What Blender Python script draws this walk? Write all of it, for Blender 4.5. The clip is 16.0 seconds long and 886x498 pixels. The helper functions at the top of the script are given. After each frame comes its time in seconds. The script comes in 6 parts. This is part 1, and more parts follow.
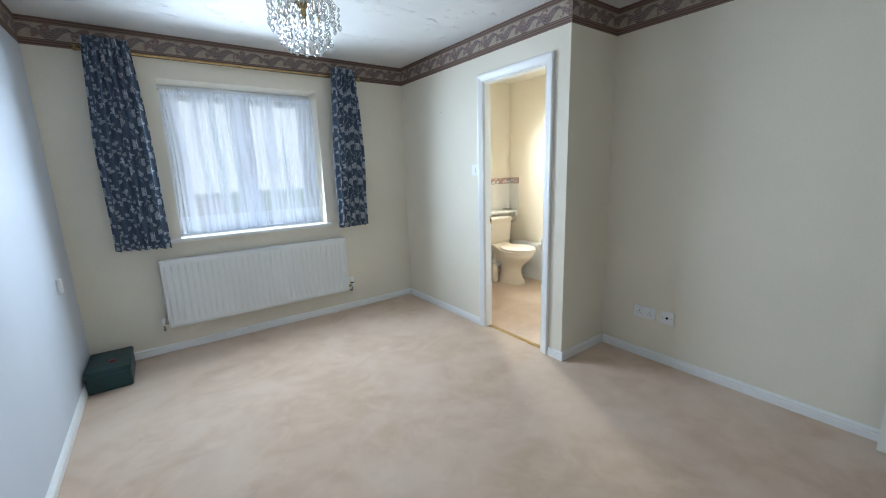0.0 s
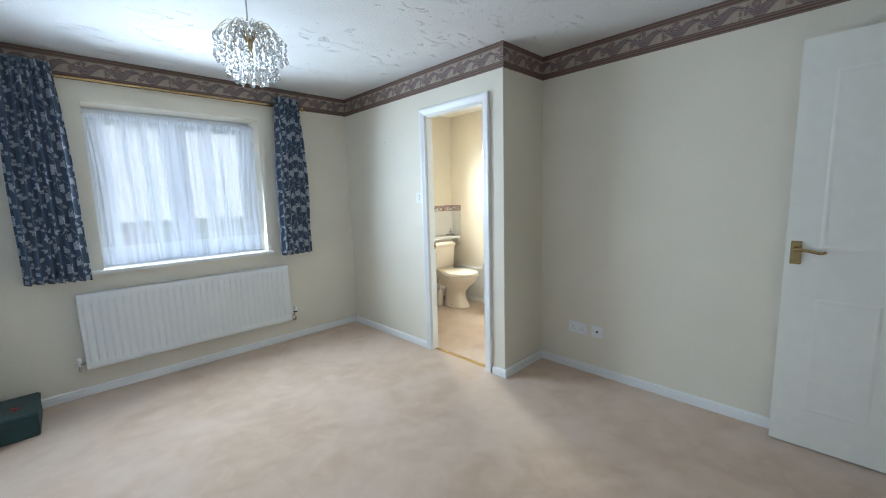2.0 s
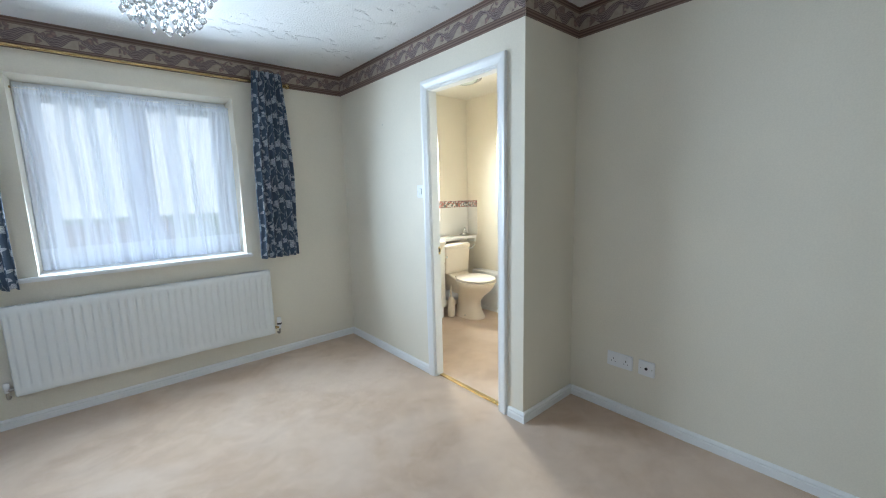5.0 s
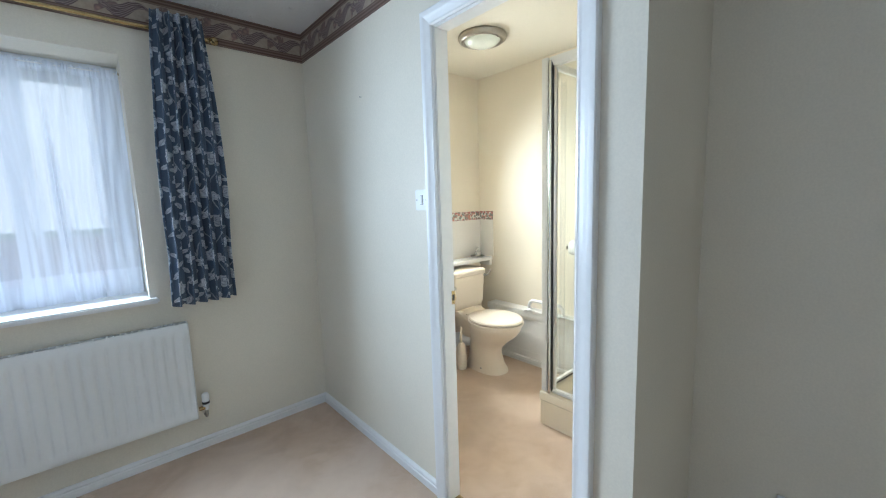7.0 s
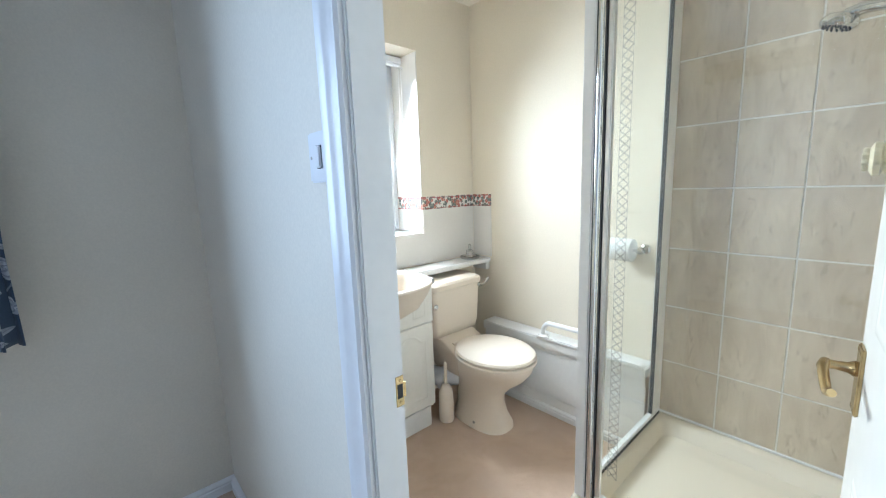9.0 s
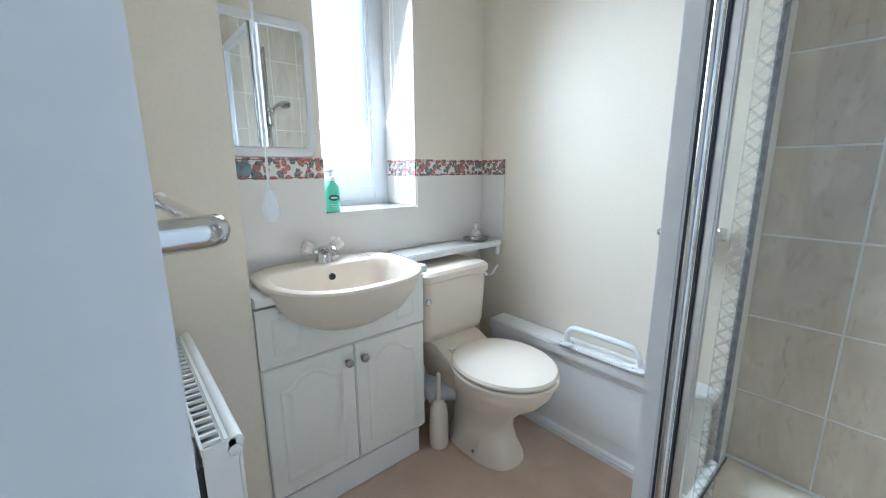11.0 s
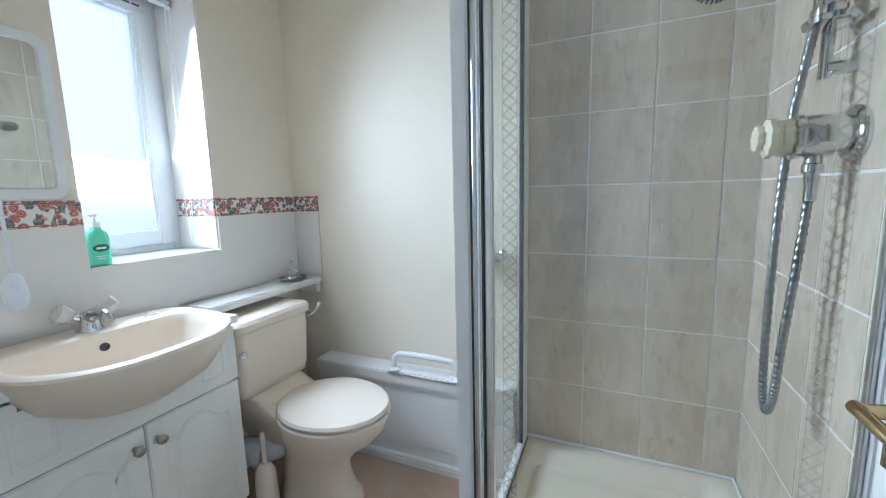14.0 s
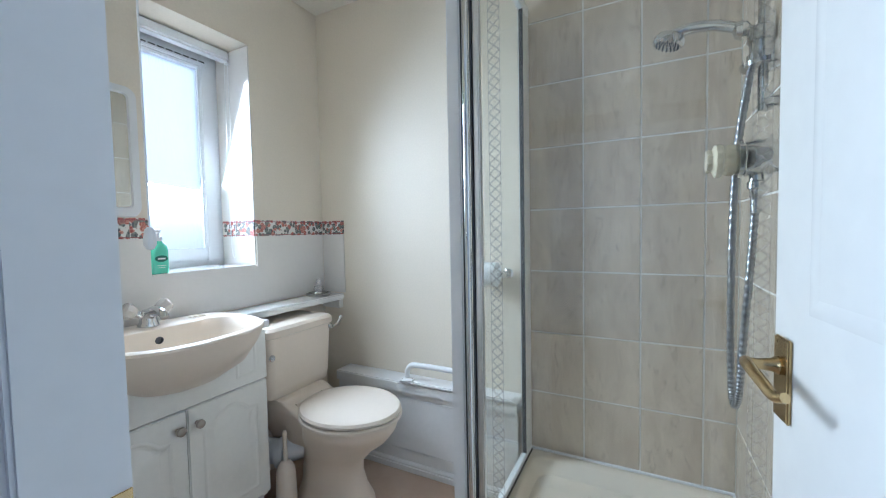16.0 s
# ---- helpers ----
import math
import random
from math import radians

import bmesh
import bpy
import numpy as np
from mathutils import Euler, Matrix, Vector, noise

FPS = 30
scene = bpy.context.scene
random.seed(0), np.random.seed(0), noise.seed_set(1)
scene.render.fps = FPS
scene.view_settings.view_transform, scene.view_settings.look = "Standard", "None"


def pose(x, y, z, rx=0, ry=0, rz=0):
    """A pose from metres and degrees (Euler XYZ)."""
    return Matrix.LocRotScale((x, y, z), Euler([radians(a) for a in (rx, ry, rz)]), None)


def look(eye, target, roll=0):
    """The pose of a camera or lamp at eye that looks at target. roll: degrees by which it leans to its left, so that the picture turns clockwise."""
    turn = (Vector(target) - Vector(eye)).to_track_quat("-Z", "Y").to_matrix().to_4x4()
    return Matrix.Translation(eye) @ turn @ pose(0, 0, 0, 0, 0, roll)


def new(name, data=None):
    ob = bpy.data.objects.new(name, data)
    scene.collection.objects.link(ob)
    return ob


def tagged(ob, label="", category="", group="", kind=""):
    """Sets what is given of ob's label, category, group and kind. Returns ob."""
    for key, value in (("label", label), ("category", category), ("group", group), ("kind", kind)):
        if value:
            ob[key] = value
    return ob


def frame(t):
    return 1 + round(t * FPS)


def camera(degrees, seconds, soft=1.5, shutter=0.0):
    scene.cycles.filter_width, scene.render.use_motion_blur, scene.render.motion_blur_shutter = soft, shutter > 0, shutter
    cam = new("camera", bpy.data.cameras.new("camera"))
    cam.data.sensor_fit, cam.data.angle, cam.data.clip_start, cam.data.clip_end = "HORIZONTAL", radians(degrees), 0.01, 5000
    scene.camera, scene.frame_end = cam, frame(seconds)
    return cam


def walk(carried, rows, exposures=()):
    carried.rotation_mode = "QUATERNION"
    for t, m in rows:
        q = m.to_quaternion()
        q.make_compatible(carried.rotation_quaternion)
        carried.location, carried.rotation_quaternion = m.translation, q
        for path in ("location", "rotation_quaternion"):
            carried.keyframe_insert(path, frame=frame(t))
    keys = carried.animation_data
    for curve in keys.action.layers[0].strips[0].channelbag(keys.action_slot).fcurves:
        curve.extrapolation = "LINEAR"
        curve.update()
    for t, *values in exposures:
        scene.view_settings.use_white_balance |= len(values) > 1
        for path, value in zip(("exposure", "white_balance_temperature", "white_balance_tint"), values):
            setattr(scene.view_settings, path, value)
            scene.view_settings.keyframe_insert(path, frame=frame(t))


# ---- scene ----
cam = camera(97.4, 16.0, soft=1.1)
PATH = [
    (0, (0.324, 1.543, 1.328), (1.469, 3.133, 0.929), -1.8),
    (0.5, (0.302, 1.512, 1.31), (1.497, 3.072, 0.94), -1.7),
    (1, (0.265, 1.503, 1.312), (1.526, 3.021, 0.989), -1.7),
    (1.5, (0.247, 1.488, 1.324), (1.573, 2.958, 1.04), -1.6),
    (2, (0.253, 1.475, 1.327), (1.634, 2.896, 1.057), -1.6),
    (2.5, (0.273, 1.476, 1.317), (1.7, 2.849, 1.038), -1.6),
    (3, (0.304, 1.469, 1.315), (1.758, 2.806, 1.006), -1.5),
    (3.5, (0.356, 1.492, 1.303), (1.808, 2.826, 0.968), -1.5),
    (4, (0.474, 1.561, 1.324), (1.866, 2.955, 0.981), -1.5),
    (4.2, (0.532, 1.606, 1.326), (1.888, 3.036, 0.987), -1.4),
    (6.3, (1.192, 2.372, 1.292), (2.456, 3.901, 1.04), -1.7),
    (6.5, (1.257, 2.475, 1.32), (2.539, 3.987, 1.057), -2.2),
    (7, (1.42, 2.708, 1.318), (2.727, 4.2, 1.065), -1.8),
    (7.5, (1.588, 2.907, 1.325), (2.882, 4.411, 1.077), -1.7),
    (8, (1.777, 3.063, 1.301), (3.068, 4.569, 1.048), -1.7),
    (8.5, (1.982, 3.222, 1.304), (3.285, 4.711, 1.011), -1.9),
    (8.7, (2.044, 3.274, 1.29), (3.355, 4.753, 0.984), -2.1),
    (10.8, (2.499, 3.667, 1.17), (3.779, 5.151, 0.772), -0.6),
    (11, (2.489, 3.678, 1.166), (3.757, 5.17, 0.759), -0.4),
    (11.5, (2.494, 3.681, 1.166), (3.744, 5.183, 0.739), -0.5),
    (12, (2.508, 3.677, 1.157), (3.788, 5.152, 0.726), -0.6),
    (12.5, (2.536, 3.672, 1.159), (3.929, 5.043, 0.734), -0.8),
    (13, (2.534, 3.673, 1.172), (4.114, 4.84, 0.796), -0.8),
    (13.5, (2.51, 3.654, 1.189), (4.231, 4.617, 0.858), -1.1),
    (14, (2.468, 3.645, 1.194), (4.285, 4.435, 0.92), -1.4),
    (14.5, (2.427, 3.626, 1.18), (4.275, 4.36, 0.964), -1.3),
    (15, (2.385, 3.562, 1.181), (4.205, 4.354, 1.017), -1.4),
    (15.5, (2.355, 3.542, 1.155), (4.16, 4.394, 1.031), -1.3),
    (16, (2.348, 3.514, 1.138), (4.123, 4.431, 1.046), -1.1),
]
EXPOSURES = [(0.0, 0.04, 5900, 8), (4.0, 0.12, 5850, 7), (7.0, -0.06, 5650, 8), (8.5, -0.12, 5300, 10), (11.0, -0.65, 4760, 12), (14.0, -0.80, 4720, 12), (16.0, -0.84, 4760, 13)]
walk(cam, [(t, look(eye, target, roll)) for t, eye, target, roll in PATH], EXPOSURES)

# ---- light ----
scene.view_settings.exposure = 0.0
world = bpy.data.worlds.new("sky")
scene.world = world
world.use_nodes = True
wn = world.node_tree
sky = wn.nodes.new("ShaderNodeTexSky")
sky.sky_type, sky.sun_disc = "NISHITA", False
sky.sun_elevation, sky.sun_rotation = radians(50), radians(180)
wn.links.new(sky.outputs[0], wn.nodes["Background"].inputs[0])
wn.nodes["Background"].inputs[1].default_value = 0.15


def lamp(name, m, power, colour, w, h, spread=180):
    d = bpy.data.lights.new(name, "AREA")
    d.shape, d.size, d.size_y, d.energy, d.color = "RECTANGLE", w, h, power, colour
    d.spread = radians(spread)
    ob = new(name, d)
    ob.matrix_world = m
    return ob


sun_data = bpy.data.lights.new("sun", "SUN")
sun_data.energy, sun_data.angle, sun_data.color = 5.0, radians(20), (1, 0.96, 0.9)
sun = new("sun", sun_data)
sun.matrix_world = pose(0, 0, 8, 40, 0, 0)
# sky light standing in the two window openings, facing into the rooms
lamp("bedroom_sky_light", pose(0.997, 5.125, 1.452, -81, 0, 0), 42, (0.76, 0.89, 1.0), 1.10, 1.10, 150)
lamp("bedroom_pane_light", pose(0.997, 5.312, 1.452, -89, 0, 0), 2.2, (0.86, 0.93, 1.0), 1.08, 1.08)
lamp("bathroom_sky_light", pose(3.334, 5.285, 1.540, -68, 0, -2), 30, (0.96, 0.965, 0.86), 0.40, 0.66, 128)
lamp("bathroom_pane_light", pose(3.334, 5.410, 1.500, -89, 0, 0), 1.8, (0.92, 0.96, 1.0), 0.46, 1.00)

# ---- materials ----


def material(name, colour, rough=0.6, metal=0.0, grain=0.0, scale=60.0, bump=0.0, stain=0.0, coat=0.0, spec=0.5, stain_scale=1.5):
    """A principled material with grain, broad stains and fine relief in metres."""
    m = bpy.data.materials.new(name)
    m.use_nodes = True
    nt = m.node_tree
    b = nt.nodes["Principled BSDF"]
    b.inputs["Base Color"].default_value = (*colour, 1)
    b.inputs["Roughness"].default_value = rough
    b.inputs["Metallic"].default_value = metal
    b.inputs["Coat Weight"].default_value = coat
    b.inputs["Specular IOR Level"].default_value = spec
    co = nt.nodes.new("ShaderNodeNewGeometry").outputs["Position"]
    if grain or stain:
        n1, n2 = nt.nodes.new("ShaderNodeTexNoise"), nt.nodes.new("ShaderNodeTexNoise")
        n1.inputs["Scale"].default_value, n2.inputs["Scale"].default_value = scale, stain_scale
        n1.inputs["Detail"].default_value, n2.inputs["Detail"].default_value = 4, 5
        nt.links.new(co, n1.inputs["Vector"])
        nt.links.new(co, n2.inputs["Vector"])
        val = None
        for n, amount in ((n1, grain), (n2, stain)):
            mr = nt.nodes.new("ShaderNodeMapRange")
            mr.inputs["From Min"].default_value, mr.inputs["From Max"].default_value = 0.3, 0.7
            mr.inputs["To Min"].default_value, mr.inputs["To Max"].default_value = 1 - amount, 1 + amount
            nt.links.new(n.outputs["Fac"], mr.inputs["Value"])
            if val is None:
                val = mr.outputs[0]
            else:
                mu = nt.nodes.new("ShaderNodeMath")
                mu.operation = "MULTIPLY"
                nt.links.new(val, mu.inputs[0])
                nt.links.new(mr.outputs[0], mu.inputs[1])
                val = mu.outputs[0]
        vm = nt.nodes.new("ShaderNodeVectorMath")
        vm.operation = "SCALE"
        vm.inputs[0].default_value = colour
        nt.links.new(val, vm.inputs["Scale"])
        nt.links.new(vm.outputs[0], b.inputs["Base Color"])
    if bump:
        nb = nt.nodes.new("ShaderNodeTexNoise")
        nb.inputs["Scale"].default_value, nb.inputs["Detail"].default_value = scale, 3
        nt.links.new(co, nb.inputs["Vector"])
        bn = nt.nodes.new("ShaderNodeBump")
        bn.inputs["Strength"].default_value, bn.inputs["Distance"].default_value = bump, 0.004
        nt.links.new(nb.outputs["Fac"], bn.inputs["Height"])
        nt.links.new(bn.outputs[0], b.inputs["Normal"])
    return m


class Net:
    """Short notation for building node trees."""

    def __init__(self, m):
        self.t = m.node_tree
        self.bsdf = self.t.nodes["Principled BSDF"]

    def put(self, kind, **inputs):
        n = self.t.nodes.new(kind)
        for k, v in inputs.items():
            self.feed(n.inputs[k.replace("_", " ")], v)
        return n

    def feed(self, socket, v):
        if isinstance(v, bpy.types.NodeSocket):
            self.t.links.new(v, socket)
        else:
            socket.default_value = v

    def math(self, op, a, b=0.0, c=0.0):
        n = self.t.nodes.new("ShaderNodeMath")
        n.operation = op
        for i, v in enumerate((a, b, c)):
            self.feed(n.inputs[i], v)
        return n.outputs[0]

    def mix(self, fac, a, b):
        n = self.t.nodes.new("ShaderNodeMix")
        n.data_type = "RGBA"
        self.feed(n.inputs[0], fac)
        self.feed(n.inputs[6], a)
        self.feed(n.inputs[7], b)
        return n.outputs[2]

    def ramp(self, fac, lo, hi):
        n = self.put("ShaderNodeMapRange", Value=fac, From_Min=lo, From_Max=hi)
        n.clamp = True
        return n.outputs[0]

    def band(self, v, lo, hi, soft):
        return self.math("MULTIPLY", self.ramp(v, lo - soft, lo + soft), self.ramp(v, hi + soft, hi - soft))


M_WALL = material("cream_wallpaper", (0.78, 0.725, 0.61), 0.62, grain=0.03, scale=160, bump=0.10, stain=0.04)
# side wall paper: the blue cast of the window light is put into the colour
M_WALLSKYLIT = material("skylit_cream_wallpaper", (0.60, 0.635, 0.70), 0.62, grain=0.03, scale=160, bump=0.10, stain=0.04)
M_BATHWALL = material("warm_cream_paint", (0.83, 0.755, 0.63), 0.55, grain=0.02, scale=120, bump=0.06, stain=0.03)
M_WHITE = material("white_gloss_paint", (0.82, 0.815, 0.805), 0.28, grain=0.015, scale=40, bump=0.03, stain=0.03)
M_DOOR = material("white_door_paint", (0.84, 0.825, 0.76), 0.25, grain=0.02, scale=18, bump=0.05, stain=0.02)
M_RAD = material("radiator_enamel", (0.78, 0.79, 0.78), 0.32, stain=0.03, grain=0.01)
M_UPVC = material("white_upvc", (0.82, 0.84, 0.87), 0.25, stain=0.02, grain=0.01)
M_BRASS = material("brass", (0.50, 0.37, 0.18), 0.25, metal=1.0, grain=0.12, scale=70, stain=0.1, stain_scale=14)
M_HOSE = material("dull_chrome_hose", (0.36, 0.37, 0.38), 0.3, metal=1.0, grain=0.06, scale=90)
M_CHROME = material("chrome", (0.64, 0.65, 0.66), 0.09, metal=1.0, grain=0.02, scale=30)
M_STEEL = material("brushed_nickel", (0.42, 0.39, 0.35), 0.32, metal=1.0, grain=0.08, scale=90)
M_ALU = material("satin_aluminium", (0.72, 0.74, 0.77), 0.28, metal=1.0, grain=0.04, scale=80)
M_DARKSEAL = material("dark_seal", (0.05, 0.055, 0.06), 0.6, grain=0.1)
M_CERAMIC = material("champagne_ceramic", (0.80, 0.70, 0.58), 0.38, coat=0.0, grain=0.01, stain=0.02)
M_SEAT = material("champagne_plastic", (0.82, 0.73, 0.62), 0.30, grain=0.01, stain=0.02)
M_UNIT = material("white_vinyl_unit", (0.84, 0.825, 0.77), 0.30, grain=0.015, scale=50, stain=0.03)
M_WORKTOP = material("white_worktop", (0.83, 0.82, 0.80), 0.25, grain=0.02, scale=200, stain=0.02)
M_SPLASH = material("white_glazed_tile", (0.80, 0.77, 0.73), 0.12, coat=0.4, grain=0.01, stain=0.02)
M_GROUT = material("white_grout", (0.78, 0.76, 0.71), 0.85, grain=0.06, scale=180, bump=0.2)
M_TRAY = material("cream_acrylic", (0.82, 0.74, 0.60), 0.15, coat=0.5, grain=0.01, stain=0.03)
M_PLASTIC = material("white_plastic", (0.82, 0.82, 0.82), 0.3, grain=0.01)
M_BLACK = material("black_plastic", (0.015, 0.015, 0.017), 0.4, grain=0.1)
M_GREENBOX = material("dark_green_metal", (0.012, 0.045, 0.048), 0.42, grain=0.15, scale=30, stain=0.2, stain_scale=9, bump=0.05)
M_RED = material("red_plastic", (0.35, 0.02, 0.02), 0.4, grain=0.05)
M_PAPER = material("white_tissue", (0.85, 0.85, 0.84), 0.9, grain=0.04, scale=200, bump=0.2)
M_BOTTLE = material("green_liquid_soap", (0.20, 0.70, 0.50), 0.2, stain=0.05, grain=0.02, coat=0.3)
M_BADGE = material("dark_green_badge", (0.02, 0.16, 0.11), 0.35, grain=0.04)
M_TEXT = material("pale_print", (0.75, 0.8, 0.78), 0.5, grain=0.02)
M_IVORY = material("ivory_plastic", (0.80, 0.72, 0.52), 0.3, grain=0.03, stain=0.04, stain_scale=20)
M_BRICK = material("red_brick", (0.42, 0.22, 0.17), 0.9, grain=0.25, scale=25, stain=0.15)
M_ROOF = material("grey_roof_tile", (0.16, 0.13, 0.12), 0.9, grain=0.25, scale=12, stain=0.15)
M_GRASS = material("lawn", (0.08, 0.12, 0.05), 0.95, grain=0.3, scale=30, stain=0.3)
M_SILVERPRINT = material("old_chrome_dish", (0.45, 0.45, 0.43), 0.2, metal=1.0, grain=0.15, scale=60)


def carpet_material():
    m = material("beige_pink_carpet", (0.58, 0.455, 0.365), 0.95, spec=0.15)
    n = Net(m)
    co = n.put("ShaderNodeNewGeometry").outputs["Position"]
    fine = n.put("ShaderNodeTexNoise", Vector=co, Scale=420.0, Detail=2.0).outputs["Fac"]
    mid = n.put("ShaderNodeTexNoise", Vector=co, Scale=9.0, Detail=6.0, Distortion=0.6).outputs["Fac"]
    big = n.put("ShaderNodeTexNoise", Vector=co, Scale=1.7, Detail=4.0, Distortion=1.0).outputs["Fac"]
    c = n.mix(n.ramp(fine, 0.3, 0.7), (0.54, 0.385, 0.270, 1), (0.70, 0.525, 0.385, 1))
    c2 = n.mix(n.ramp(mid, 0.35, 0.68), (0.55, 0.385, 0.262, 1), (0.67, 0.505, 0.375, 1))
    c = n.mix(0.55, c, c2)
    pile = n.put("ShaderNodeTexNoise", Vector=co, Scale=3.2, Detail=7.0, Roughness=0.62, Distortion=1.6).outputs["Fac"]
    c = n.mix(n.math("MULTIPLY", n.ramp(pile, 0.46, 0.60), 0.36), c, (0.49, 0.338, 0.242, 1))
    c = n.mix(n.math("MULTIPLY", n.ramp(big, 0.42, 0.62), 0.55), c, (0.69, 0.545, 0.435, 1))
    n.feed(n.bsdf.inputs["Base Color"], c)
    n.bsdf.inputs["Sheen Weight"].default_value = 0.35
    n.bsdf.inputs["Sheen Roughness"].default_value = 0.5
    h = n.math("ADD", n.math("MULTIPLY", fine, 0.5), n.math("MULTIPLY", mid, 1.5))
    bump = n.put("ShaderNodeBump", Strength=0.6, Distance=0.006, Height=h)
    n.feed(n.bsdf.inputs["Normal"], bump.outputs[0])
    return m


def ceiling_material():
    m = material("textured_white_ceiling", (0.80, 0.80, 0.80), 0.7)
    n = Net(m)
    co = n.put("ShaderNodeNewGeometry").outputs["Position"]
    mp = n.put("ShaderNodeMapping", Vector=co)
    mp.inputs["Rotation"].default_value = (0, 0, 0.5)
    mp.inputs["Scale"].default_value = (7, 20, 7)
    a = n.put("ShaderNodeTexNoise", Vector=mp.outputs[0], Scale=1.0, Detail=4.0, Distortion=1.2).outputs["Fac"]
    b = n.put("ShaderNodeTexNoise", Vector=co, Scale=3.0, Detail=2.0).outputs["Fac"]
    fleck = n.math("MULTIPLY", n.band(a, 0.63, 0.68, 0.015), n.ramp(b, 0.45, 0.6))
    fine = n.put("ShaderNodeTexNoise", Vector=co, Scale=90.0, Detail=3.0).outputs["Fac"]
    h = n.math("ADD", n.math("MULTIPLY", fleck, 1.6), n.math("MULTIPLY", fine, 0.4))
    bump = n.put("ShaderNodeBump", Strength=0.9, Distance=0.013, Height=h)
    n.feed(n.bsdf.inputs["Normal"], bump.outputs[0])
    n.feed(n.bsdf.inputs["Base Color"], n.mix(n.ramp(b, 0.3, 0.7), (0.77, 0.77, 0.765, 1), (0.82, 0.82, 0.82, 1)))
    return m


def border_material():
    """Wallpaper border: brown moulded bands with an acanthus scroll between; UV in metres."""
    m = material("scroll_wallpaper_border", (0.3, 0.2, 0.15), 0.6)
    n = Net(m)
    uv = n.put("ShaderNodeSeparateXYZ", Vector=n.put("ShaderNodeUVMap").outputs[0])
    co3 = n.put("ShaderNodeUVMap").outputs[0]
    warp = n.put("ShaderNodeTexNoise", Vector=co3, Scale=45.0, Detail=3.0).outputs["Fac"]
    w = n.math("MULTIPLY", n.math("SUBTRACT", warp, 0.5), 0.016)
    u, v = n.math("ADD", uv.outputs[0], w), uv.outputs[1]
    vw = n.math("ADD", v, w)
    period = 0.185
    ph = n.math("MULTIPLY", u, 2 * math.pi / period)
    # leaf scroll: a slanted S band that swells and thins
    centre = n.math("MULTIPLY_ADD", n.math("SINE", ph), 0.022, 0.085)
    width = n.math("MULTIPLY_ADD", n.math("COSINE", n.math("ADD", ph, 0.7)), 0.011, 0.020)
    dist = n.math("ABSOLUTE", n.math("SUBTRACT", vw, centre))
    rope = n.ramp(n.math("SUBTRACT", width, dist), -0.001, 0.002)
    rib = n.math("SINE", n.math("MULTIPLY_ADD", dist, 700.0, n.math("MULTIPLY", ph, 2.0)))
    # flower and leaf clusters between the scrolls
    vo = n.put("ShaderNodeTexVoronoi", Vector=co3, Scale=38.0)
    d2 = n.math("ABSOLUTE", n.math("SUBTRACT", vw, n.math("MULTIPLY_ADD", n.math("SINE", ph), -0.022, 0.083)))
    clus = n.math("MULTIPLY", n.ramp(n.math("SUBTRACT", 0.024, d2), -0.001, 0.002), n.ramp(n.math("COSINE", n.math("ADD", ph, 2.6)), -0.1, 0.1))
    clus = n.math("MULTIPLY", clus, n.ramp(vo.outputs["Distance"], 0.75, 0.55))
    ground = n.mix(n.ramp(warp, 0.3, 0.7), (0.35, 0.285, 0.22, 1), (0.43, 0.36, 0.285, 1))
    ropec = n.mix(n.ramp(rib, -0.6, 0.9), (0.115, 0.080, 0.080, 1), (0.30, 0.235, 0.225, 1))
    clusc = n.mix(n.ramp(vo.outputs["Distance"], 0.0, 0.6), (0.36, 0.23, 0.20, 1), (0.15, 0.105, 0.105, 1))
    c = n.mix(clus, ground, clusc)
    c = n.mix(rope, c, ropec)
    stripe = n.math("SINE", n.math("MULTIPLY", v, 2 * math.pi / 0.0145))
    band = n.mix(n.ramp(stripe, -0.5, 0.8), (0.105, 0.062, 0.048, 1), (0.215, 0.145, 0.115, 1))
    edge = n.math("MAXIMUM", n.ramp(v, 0.0415, 0.040), n.ramp(v, 0.1285, 0.130))
    c = n.mix(edge, c, band)
    n.feed(n.bsdf.inputs["Base Color"], c)
    return m


